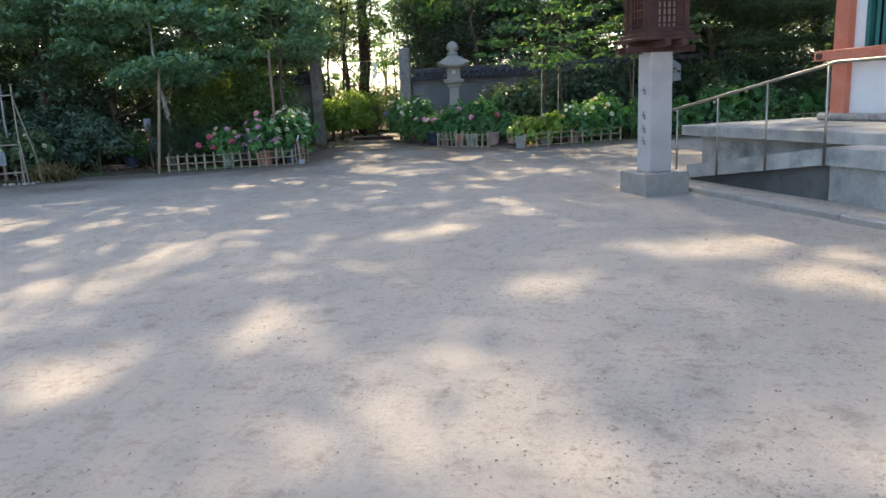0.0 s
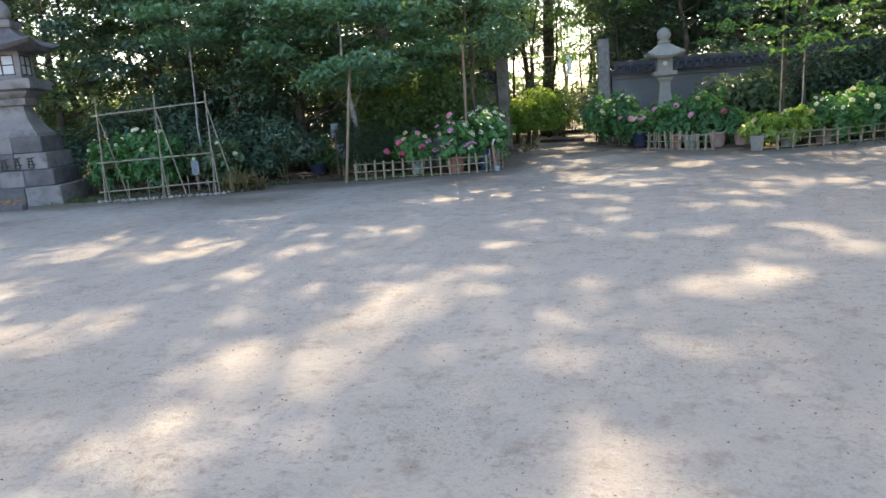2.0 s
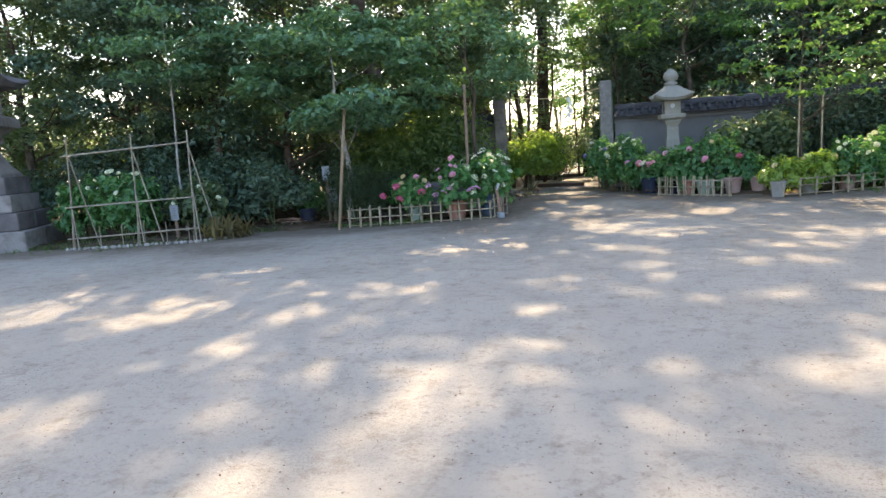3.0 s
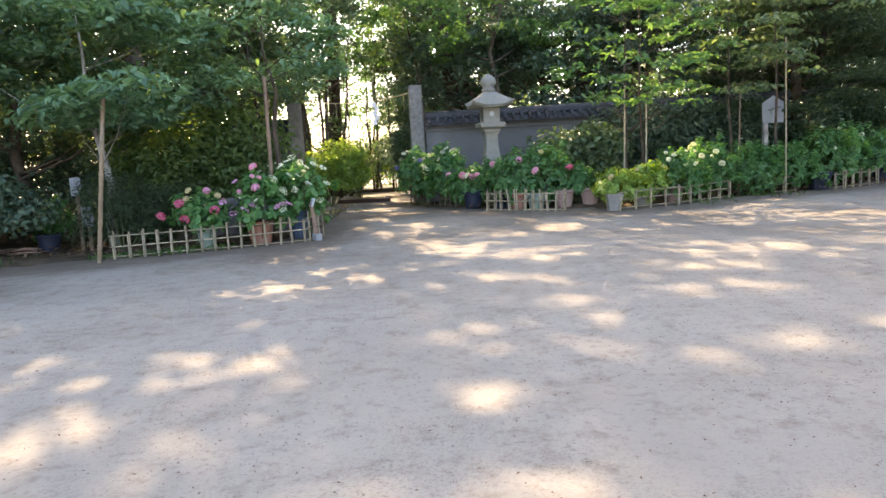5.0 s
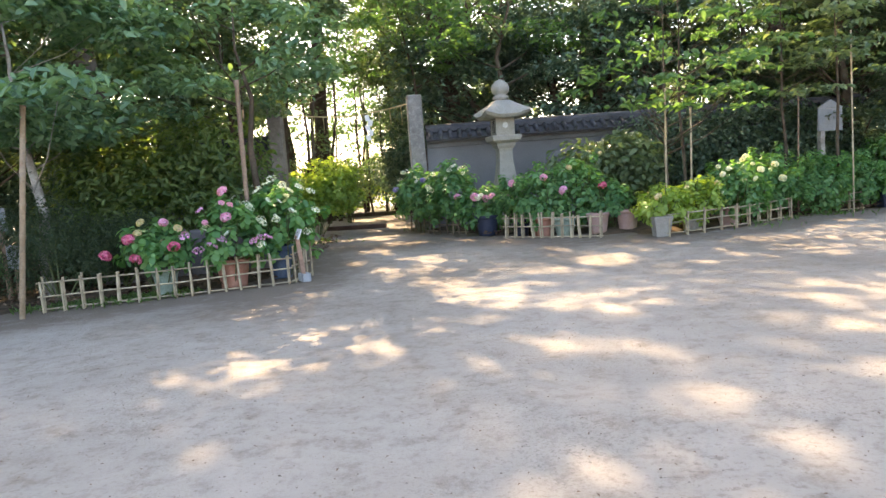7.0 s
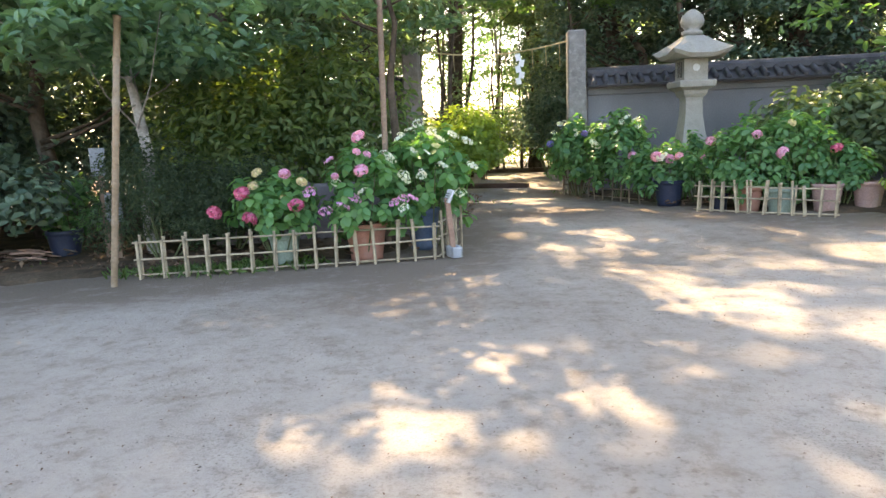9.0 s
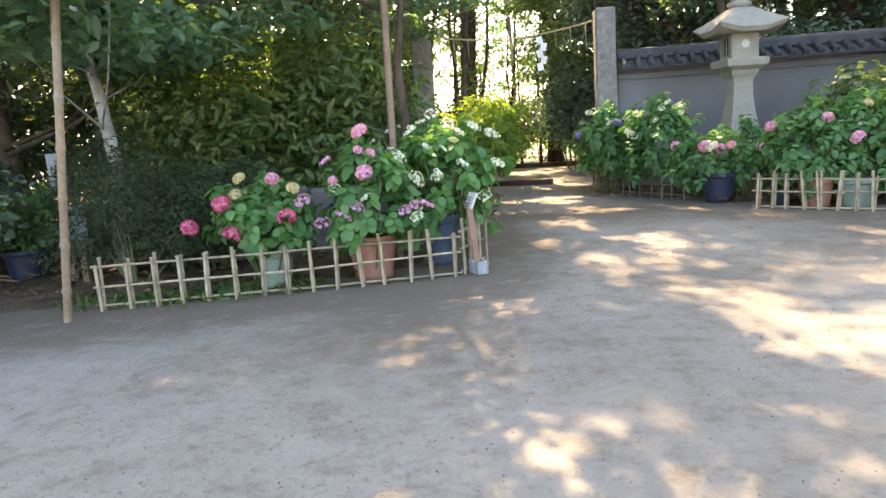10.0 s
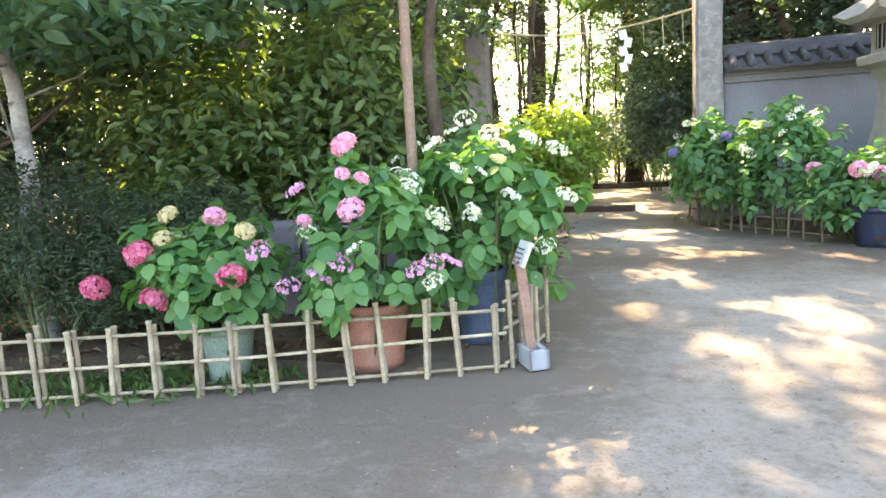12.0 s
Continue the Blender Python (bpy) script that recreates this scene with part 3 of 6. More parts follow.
# ---- stone lanterns ----
def granite_lantern(x, y, turn):
    ob = thing("stone_lantern", x, y, ground_height(x, y), "large grey granite lantern on a stepped four-tier base", "stone lantern", turn)
    z, rng = 0.0, random.Random(4)
    for i, (half, h) in enumerate(((1.0, 0.40), (0.86, 0.36), (0.73, 0.36), (0.62, 0.36))):
        # each tier is laid of blocks
        n = (3, 3, 2, 2)[i]
        cuts = [-half + 2 * half * (k + (rng.uniform(-0.12, 0.12) if 0 < k < n else 0)) / n for k in range(n + 1)]
        for a, b in zip(cuts, cuts[1:]):
            for sy in (-0.5, 0.5):
                bm = bmesh.new()
                box(bm, b - a - 0.008, half - 0.004, h - 0.006 + (0.06 if i == 0 else 0), pose((a + b) / 2, sy * half, z - (0.06 if i == 0 else 0), 0, 0, rng.uniform(-0.3, 0.3)), 0.018)
                part("base_block", bm, GRANITE if (i + round(a * 7)) % 3 else GRANITE_DARK, ob)
        z += h
    for k, (w, h) in enumerate(((0.13, 0.26), (0.19, 0.25), (0.16, 0.28), (0.18, 0.26))):
        x0 = -0.44 + k * 0.27
        bm = bmesh.new()
        for q in range(4):
            box(bm, w * (0.95 if q % 2 else 0.6), 0.012, 0.022, pose(x0 + (q % 2) * 0.02, -0.735, z - 0.69 + q * h * 0.27, 0, 6 - 4 * q, 0))
        for q in range(2):
            box(bm, 0.025, 0.014, h * 0.8, pose(x0 + (q - 0.4) * w * 0.6, -0.7352, z - 0.68, 0, 10 - 18 * q, 0))
        part("carved_character", bm, CARVED, ob, "worn carved character")
    bm = bmesh.new()
    lathe(bm, [(0.54, z), (0.53, z + 0.06), (0.46, z + 0.14), (0.38, z + 0.26), (0.31, z + 0.40), (0.265, z + 0.54), (0.245, z + 0.67), (0.33, z + 0.69), (0.35, z + 0.82), (0.32, z + 0.84)], square=True)
    part("pedestal", bm, GRANITE, ob)
    z += 0.84
    bm = bmesh.new()
    lathe(bm, [(0.34, z), (0.44, z + 0.08), (0.46, z + 0.14), (0.60, z + 0.18), (0.60, z + 0.36), (0.55, z + 0.40)], square=True)
    part("platform", bm, GRANITE, ob)
    z += 0.40
    for a in range(4):
        m = Matrix.Rotation(a * math.pi / 2, 4, "Z")
        for name, w, d, h, at in (("corner_post", 0.11, 0.11, 0.60, pose(0.325, 0.325, z)), ("sill", 0.54, 0.09, 0.08, pose(0, 0.33, z)), ("lintel", 0.54, 0.09, 0.09, pose(0, 0.33, z + 0.51))):
            bm = bmesh.new()
            box(bm, w, d, h, m @ at, 0.006)
            part(name, bm, GRANITE, ob)
    for a in range(4):
        m = Matrix.Rotation(a * math.pi / 2, 4, "Z")
        bm = bmesh.new()
        box(bm, 0.54, 0.012, 0.43, m @ pose(0, 0.335, z + 0.08))
        w = part("window", bm, GLASS_MILK, ob, "milky pane with a dark wooden lattice")
        bm = bmesh.new()
        for dx in (-0.25, 0, 0.25):
            box(bm, 0.025, 0.02, 0.43, m @ pose(dx, 0.35, z + 0.08))
        for dz in (0.085, 0.285, 0.485):
            box(bm, 0.52, 0.018, 0.022, m @ pose(0, 0.353, z + dz))
        part("lattice", bm, WOOD_DARK, w)
    z += 0.60
    bm = bmesh.new()
    rows = []
    for f, r, zz in ((0, 0.80, 0.0), (0.02, 0.86, 0.09), (0.3, 0.62, 0.17), (0.6, 0.42, 0.30), (1, 0.24, 0.52)):
        ring = []
        for k in range(16):
            a = math.pi / 4 + k * math.tau / 16
            side = max(abs(math.cos(a)), abs(math.sin(a)))
            corner = (1 / side - 1) / (math.sqrt(2) - 1)
            ring.append(bm.verts.new((r * math.cos(a) / side, r * math.sin(a) / side, z + zz + 0.13 * corner ** 2 * (1 - f) - 0.02)))
        rows.append(ring)
    for p, q in zip(rows, rows[1:]):
        for k in range(16):
            bm.faces.new((p[k], p[(k + 1) % 16], q[(k + 1) % 16], q[k]))
    bm.faces.new(rows[0][::-1])
    bm.faces.new(rows[-1])
    part("roof", bm, GRANITE_DARK, ob, "dark roof stone with upturned corners")
    z += 0.50
    bm = bmesh.new()
    lathe(bm, [(0.28, z), (0.30, z + 0.05), (0.30, z + 0.13), (0.24, z + 0.16)], square=True)
    part("finial_base", bm, GRANITE, ob)
    bm = bmesh.new()
    lathe(bm, [(0.16, z + 0.16), (0.22, z + 0.22), (0.23, z + 0.36), (0.17, z + 0.50), (0.05, z + 0.62)], 20)
    part("finial", bm, GRANITE, ob, smooth=True)
    return ob


granite_lantern(-13.95, 16.5, 29)


def round_lantern(x, y, turn):
    z0 = ground_height(x, y) + 0.02
    ob = thing("stone_lantern", x, y, z0, "old weathered stone lantern with a round ball finial", "stone lantern", turn)
    for name, prof, square in (
        ("base", [(0.40, -0.1), (0.40, 0.24), (0.37, 0.28)], True),
        ("lower_step", [(0.32, 0.28), (0.32, 0.46), (0.29, 0.49)], True),
        ("shaft", [(0.27, 0.49), (0.255, 0.62), (0.21, 0.82), (0.165, 1.05), (0.135, 1.30), (0.13, 1.50), (0.14, 1.56)], True),
        ("platform", [(0.15, 1.56), (0.18, 1.61), (0.19, 1.66), (0.275, 1.71), (0.285, 1.79), (0.27, 1.81)], True),
        ("finial", [(0.10, 2.47), (0.155, 2.51), (0.155, 2.55), (0.10, 2.58), (0.16, 2.63), (0.18, 2.70), (0.15, 2.79), (0.07, 2.86), (0.02, 2.88)], False),
    ):
        bm = bmesh.new()
        if square:
            lathe(bm, prof, square=True)
        else:
            lathe(bm, prof, 16, 0)
        part(name, bm, STONE_WARM, ob, smooth=not square)
    bm = bmesh.new()
    rows = []
    for lift, r, zz in ((1.0, 0.42, 2.13), (1.0, 0.46, 2.19), (0.6, 0.37, 2.27), (0.15, 0.25, 2.38), (0.0, 0.13, 2.48)):
        ring = []
        for k in range(16):
            a = math.pi / 4 + k * math.tau / 16
            side = max(abs(math.cos(a)), abs(math.sin(a)))
            corner = (1 / side - 1) / (math.sqrt(2) - 1)
            ring.append(bm.verts.new((r * math.cos(a) / side, r * math.sin(a) / side, zz + 0.08 * corner ** 2 * lift)))
        rows.append(ring)
    for p, q in zip(rows, rows[1:]):
        for k in range(16):
            bm.faces.new((p[k], p[(k + 1) % 16], q[(k + 1) % 16], q[k]))
    bm.faces.new(rows[0][::-1])
    bm.faces.new(rows[-1])
    part("roof", bm, STONE_WARM, ob, "lichened roof stone with upturned corners")
    bm = bmesh.new()
    lathe(bm, [(0.185, 1.81), (0.185, 2.15)], square=True)
    fb = part("firebox", bm, STONE_WARM, ob)
    for a in (90, 270):
        # Near-black plate on the solid block paints the hollow's shade.
        bm = bmesh.new()
        box(bm, 0.16, 0.012, 0.24, pose(0, 0, 0, 0, 0, a) @ pose(0, -0.187, 1.86))
        part("opening", bm, VOID_SHADE, fb, "opening marked by a near-black plate in place of shade")
        bm = bmesh.new()
        for k in (-0.04, 0.04):
            box(bm, 0.02, 0.016, 0.24, pose(0, 0, 0, 0, 0, a) @ pose(k, -0.191, 1.86))
        part("lattice", bm, STONE_WARM, fb)
    for a in (0, 180):
        bm = bmesh.new()
        lathe(bm, [(0.045, 0), (0.055, 0.012)], 14, m=pose(0, 0, 0, 0, 0, a) @ pose(0, -0.182, 2.0, 90))
        part("round_window", bm, WHITE, fb, "pale round window")
    return ob


round_lantern(-0.60, 24.1, 11)


# ---- gate pillars with rope ----
def gate_pillar(x, y, h, mat=None):
    ob = thing("gate_pillar", x, y, ground_height(x, y), "rough square granite gate pillar beside the path", "pillar", 4, "gate pillars")
    bm = bmesh.new()
    box(bm, 0.34, 0.34, h, pose(0, 0, -0.1), 0.03, 0.94)
    bmesh.ops.subdivide_edges(bm, edges=bm.edges[:], cuts=3, use_grid_fill=True)
    for v in bm.verts:
        v.co += Vector((noise.noise(v.co * 6), noise.noise(v.co * 6 + Vector((9, 0, 0))), 0)) * 0.012
    part("shaft", bm, mat or PILLAR, ob)


gate_pillar(-2.30, 25.5, 2.98)
gate_pillar(-5.35, 25.9, 2.95, STONE_BROWN)
rope = thing("sacred_rope", -3.8, 25.7, 2.55, "straw rope with hanging tassels and white paper streamers", "rope")
bm = bmesh.new()
pts = [Vector((-1.45 + 2.9 * k / 12, 0.15 - 0.3 * k / 12, 0.30 - 0.17 * math.sin(math.pi * k / 12))) for k in range(13)]
tube(bm, pts, [0.011 + 0.004 * (k % 2) for k in range(13)], 7)
part("rope", bm, STRAW, rope)
for k in range(13):
    if k != 8:
        bm = bmesh.new()
        p = pts[k]
        tube(bm, [p, p + Vector((0.01, 0, -0.3 - 0.05 * (k % 3)))], [0.008, 0.005], 5)
        part("tassel", bm, STRAW, rope)
for k in (8,):
    bm = bmesh.new()
    for q in range(5):
        box(bm, 0.095, 0.006, 0.12, pose(pts[k].x + 0.035 * (q % 2), pts[k].y - 0.005 * q, pts[k].z - 0.05 - 0.105 * (q + 1), 4, 12 if q % 2 else -12, 0))
    part("paper_streamer", bm, PAPER, rope, "folded white paper streamer")


# ---- roofed wall ----
def roofed_wall(name, x0, x1, y, h, mat=None):
    length = x1 - x0
    ob = thing(name, (x0 + x1) / 2, y, 0, "grey plastered wall capped with dark curved roof tiles", "wall", 0, kind="structure")
    bm = bmesh.new()
    box(bm, length, 0.30, h - 0.5 + 0.1, pose(0, 0, -0.1), 0.01)
    part("wall_face", bm, mat or PLASTER, ob)
    bm = bmesh.new()
    box(bm, length, 0.37, 0.09, pose(0, 0, h - 0.5), 0.008)
    box(bm, length, 0.44, 0.07, pose(0, 0, h - 0.41), 0.008)
    part("cornice", bm, mat or PLASTER, ob)
    bm = bmesh.new()
    for s in (-1, 1):
        box(bm, length, 0.40, 0.035, pose(0, s * 0.19, h - 0.29, s * -24, 0, 0))
    box(bm, length, 0.16, 0.13, pose(0, 0, h - 0.18), 0.02)
    part("tile_bed", bm, TILE, ob)
    n = int(length / 0.205)
    bt = bmesh.new()
    ring = 6
    lathe(bt, [(0.046, -0.38), (0.048, 0.0), (0.040, 0.012)], ring * 2, m=pose(0, 0, 0, 90))
    tile_me = to_mesh("tile", bt, TILE, True)
    bp = bmesh.new()
    for k in range(7):
        f = k / 6 - 0.5
        bp.verts.new((f * 0.20, -0.01, -0.045 + 0.10 * f * f * 4 * 0.5))
        bp.verts.new((f * 0.20, 0.36, -0.045 + 0.10 * f * f * 4 * 0.5 + 0.02))
    vs = list(bp.verts)
    for k in range(6):
        bp.faces.new((vs[2 * k], vs[2 * k + 2], vs[2 * k + 3], vs[2 * k + 1]))
    bmesh.ops.solidify(bp, geom=bp.faces[:], thickness=0.02)
    pan_me = to_mesh("pan_tile", bp, TILE)
    rng = random.Random(3)
    for i in range(n):
        x = -length / 2 + (i + 0.5) * length / n
        for s in (-1, 1):
            t = pose(x, s * 0.37, h - 0.325 + rng.uniform(-0.006, 0.006), 0, 0, 0 if s < 0 else 180) @ pose(0, 0, 0.03, 24, 0, rng.uniform(-2, 2))
            piece("roof_tile", tile_me, ob, t)
            if s < 0:
                piece("pan_tile", pan_me, ob, pose(x + length / n / 2, s * 0.37, h - 0.305, 24, 0, 0))
    bm = bmesh.new()
    lathe(bm, [(0.06, -length / 2), (0.06, length / 2)], 12, m=pose(0, 0, h - 0.06, 0, 90, 0))
    part("ridge_tile", bm, TILE, ob, smooth=True)
    return ob


roofed_wall("wall_north", -2.1, 7.6, 25.75, 2.37)
roofed_wall("wall_west", -10.5, -5.55, 26.1, 2.42, STONE_BROWN)


# ---- bamboo fences ----
def slat_mesh(h, mat, r=0.016):
    bm = bmesh.new()
    bamboo(bm, (0, 0, 0), (0, 0, h), r, 0.17, 6)
    return to_mesh("slat", bm, mat, True)


SLATS = {mat: [slat_mesh(h, mat) for h in (0.40, 0.43, 0.46)] for mat in (BAMBOO, BAMBOO_OLD)}


def bamboo_fence(pts, gap, label, h=0.42, seed=1, double=True, rails=(0.03, 0.20, 0.345), mat=BAMBOO):
    """Low fence of bamboo slats tied on rails, along a line of plan points."""
    rng = random.Random(seed)
    x0, y0 = pts[0]
    ob = thing("bamboo_fence", x0, y0, ground_height(x0, y0), label, "fence", group="low bamboo fences")
    loc = [Vector((x - x0, y - y0, ground_height(x, y) - ground_height(x0, y0))) for x, y in pts]
    for a, b in zip(loc, loc[1:]):
        for z in rails:
            bm = bmesh.new()
            lift = Vector((0, 0, z * h / 0.42))
            e = (b - a).normalized() * 0.05
            bamboo(bm, a - e + lift + Vector((0, 0, rng.uniform(-0.012, 0.012))), b + e + lift + Vector((0, 0, rng.uniform(-0.012, 0.012))), 0.011, 0.25, 6)
            part("rail", bm, mat, ob, smooth=True)
        n = max(1, round((b - a).length / gap))
        yaw = math.degrees(math.atan2((b - a).y, (b - a).x))
        for i in range(n + 1):
            if i == 0 and a is not loc[0]:
                continue
            p = a.lerp(b, i / n) + (b - a).normalized() * rng.uniform(-0.02, 0.02)
            lean = rng.uniform(-5, 5)
            for s in ((-1, 1) if double else (-1,)):
                m = Matrix.Translation(p + Vector((0, 0, -0.03))) @ pose(0, 0, 0, 0, 0, yaw) @ pose(s * 0.006, s * 0.022, 0, rng.uniform(-1.5, 1.5), lean + rng.uniform(-1, 1), rng.uniform(0, 90))
                piece("slat", SLATS[mat][rng.randrange(3)], ob, m @ Matrix.Diagonal((1, 1, h / 0.42, 1)))
    return ob


bamboo_fence([(-6.70, 18.55), (-5.3, 18.95), (-3.98, 19.42)], 0.215, "low lattice fence of dry bamboo in front of potted flowers", 0.42, 2)
bamboo_fence([(-3.93, 19.50), (-3.80, 19.95)], 0.11, "short return of leaning bamboo canes beside the sign", 0.47, 12, double=False)
bamboo_fence([(-2.52, 25.35), (-2.05, 24.3), (-1.45, 23.3)], 0.25, "old dark curved bamboo fence around the corner of the bed", 0.40, 3, double=False, rails=(0.06, 0.2, 0.33), mat=BAMBOO_OLD)
bamboo_fence([(-0.86, 22.2), (-0.15, 21.72), (0.56, 21.4)], 0.17, "low bamboo fence in front of a row of pots", 0.42, 4)
bamboo_fence([(1.52, 20.95), (2.7, 21.3), (3.95, 22.1)], 0.3, "low bamboo fence beside pale green flowers", 0.38, 5, rails=(0.05, 0.22, 0.36))
bamboo_fence([(5.05, 22.6), (5.55, 22.7)], 0.25, "short piece of bamboo fence under dense shrubs", 0.38, 6)
bamboo_fence([(6.35, 22.65), (7.6, 23.3)], 0.3, "low bamboo fence beside a dark blue box", 0.38, 7, rails=(0.06, 0.34))
bamboo_fence([(9.0, 24.6), (10.8, 25.3)], 0.35, "low bamboo fence near the small shrine", 0.42, 8, rails=(0.06, 0.38))


# ---- pots ----
def pot(x, y, r, h, mat, label, seg=28, square=False):
    z0 = ground_height(x, y) + 0.03
    bm = bmesh.new()
    k = 0.74
    prof = [(r * k, -0.03), (r * k * 1.01, 0.02), (r * 0.93, h * 0.80), (r * 0.93, h * 0.82), (r, h * 0.83), (r * 1.01, h * 0.98), (r * 0.97, h), (r * 0.86, h), (r * 0.84, h * 0.86), (0.01, h * 0.85)]
    ob = thing("flower_pot", x, y, z0, label, "flower pot", group="flower pots")
    lathe(bm, prof[:-3] + [prof[-3]], seg, square=square)
    bmesh.ops.delete(bm, geom=[f for f in bm.faces if len(f.verts) == (4 if square else seg) and f.calc_center_median().z > h * 0.95 and abs(f.normal.z) >= 0 and len(f.verts) > 4], context="FACES")
    part("body", bm, mat, ob, smooth=not square)
    bm = bmesh.new()
    lathe(bm, [(r * 0.90, h * 0.80), (r * 0.90, h * 0.90), (r * 0.3, h * 0.93)], seg, square=square)
    part("potting_soil", bm, SOIL, ob, "dark potting soil")
    return ob


pot(-5.50, 19.22, 0.16, 0.29, POT_GREEN, "grey-green glazed flower pot behind a bamboo fence")
pot(-4.72, 19.50, 0.225, 0.35, TERRACOTTA, "terracotta flower pot with a thick rim")
pot(-4.20, 20.0, 0.19, 0.42, POT_BLUE, "blue plastic flower pot")
pot(-8.35, 19.75, 0.20, 0.30, POT_NAVY, "dark blue flower pot among dead branches")
pot(-1.10, 23.0, 0.22, 0.34, POT_NAVY, "large navy flower pot at the bed's edge")
pot(-0.55, 22.35, 0.13, 0.30, POT_NAVY, "small navy flower pot behind the fence")
pot(-0.25, 22.1, 0.19, 0.29, TERRACOTTA, "reddish terracotta pot behind the fence")
pot(0.10, 21.92, 0.19, 0.28, POT_GREEN, "pale green pot behind the fence")
pot(0.66, 21.95, 0.19, 0.32, POT_PINK, "dusty pink clay pot")
pot(1.17, 22.0, 0.19, 0.33, POT_PINK, "pinkish clay pot standing in the gap between fences")
pot(1.42, 21.05, 0.145, 0.28, POT_GREY, "pale grey square planter at the fence's end", square=True)
pot(2.05, 21.45, 0.19, 0.28, POT_GREY, "pale grey round planter behind the fence")
pot(2.75, 21.75, 0.19, 0.28, POT_PINK, "clay pot hidden behind flowers")
pot(6.15, 22.95, 0.20, 0.33, POT_NAVY, "dark blue square pot beside the fence", square=True)
pot(8.4, 24.5, 0.2, 0.3, POT_NAVY, "dark pot at the end of a fence")
pot(10.6, 25.75, 0.28, 0.45, POT_NAVY, "dark blue barrel near the small shrine")


# ---- hydrangeas ----
def petals_mesh(colour, seed, r=0.075, lace=False):
    """A flower head: four-petalled florets over a dome (lace: a ring round small buds)."""
    rng = np.random.default_rng(seed)
    cen, ups = [], []
    n = 9 if lace else 30
    for i in range(n):
        if lace:
            a = i * math.tau / n + rng.uniform(-0.2, 0.2)
            d = np.array([math.cos(a), math.sin(a), rng.uniform(0.25, 0.45)])
            rr = r * rng.uniform(0.9, 1.15)
        else:
            zc = 1 - 1.5 * (i + 0.5) / n
            a = i * 2.39996 + rng.uniform(-0.2, 0.2)
            s = math.sqrt(max(0, 1 - zc * zc))
            d = np.array([s * math.cos(a), s * math.sin(a), zc])
            rr = r
        d = d / np.linalg.norm(d)
        side = np.cross(d, [0.3, 0.2, 0.9])
        side /= np.linalg.norm(side)
        other = np.cross(d, side)
        spin = rng.uniform(0, math.pi / 2)
        for q in range(4):
            ang = spin + q * math.pi / 2
            o = side * math.cos(ang) + other * math.sin(ang)
            cen.append(d * rr * rng.uniform(0.94, 1.06) + o * r * 0.20)
            ups.append(d)
    if lace:
        for i in range(10):
            a, k = i * 2.39996, 0.55 * r * math.sqrt((i + 0.5) / 10)
            cen.append(np.array([k * math.cos(a), k * math.sin(a), r * 0.42 + rng.uniform(-0.1, 0.1) * r]))
            ups.append(np.array([rng.normal(), rng.normal(), 1.0]))
    return leaf_mesh("flower_head", np.array(cen) * np.array([1, 1, 0.8]), np.array(ups), r * (0.40 if lace else 0.46), PETAL[colour], rng, 1.0, 0.1, 0.25)


HEADS = {c: [petals_mesh(c, i + 3) for i in range(2)] for c in PETAL if c != "orange"}
LACE = {c: [petals_mesh(c, i + 30, 0.085, True) for i in range(2)] for c in ("white", "mauve", "pink", "blue")}


def big_leaf_mesh():
    """A broad pointed leaf with a folded midrib and drooping tip, 1 long."""
    bm = bmesh.new()
    outline = ((0.0, 0.0, 0.0), (0.18, 0.29, 0.03), (0.45, 0.40, 0.04), (0.74, 0.29, -0.02), (1.0, 0.0, -0.12))
    rib = [bm.verts.new((u, 0, -0.05 * math.sin(math.pi * u) + z * 0.5 - (0.06 if u == 1 else 0))) for u, w, z in outline]
    for s in (-1, 1):
        edge = [rib[0]] + [bm.verts.new((u, s * w, z + 0.03)) for u, w, z in outline[1:-1]] + [rib[-1]]
        for k in range(4):
            f = [rib[k], rib[k + 1], edge[k + 1], edge[k]]
            f = list(dict.fromkeys(f))
            bm.faces.new(f if s > 0 else f[::-1])
    return to_mesh("leaf", bm, LEAF_HYD_PIECE, True)


BIG_LEAF = big_leaf_mesh()


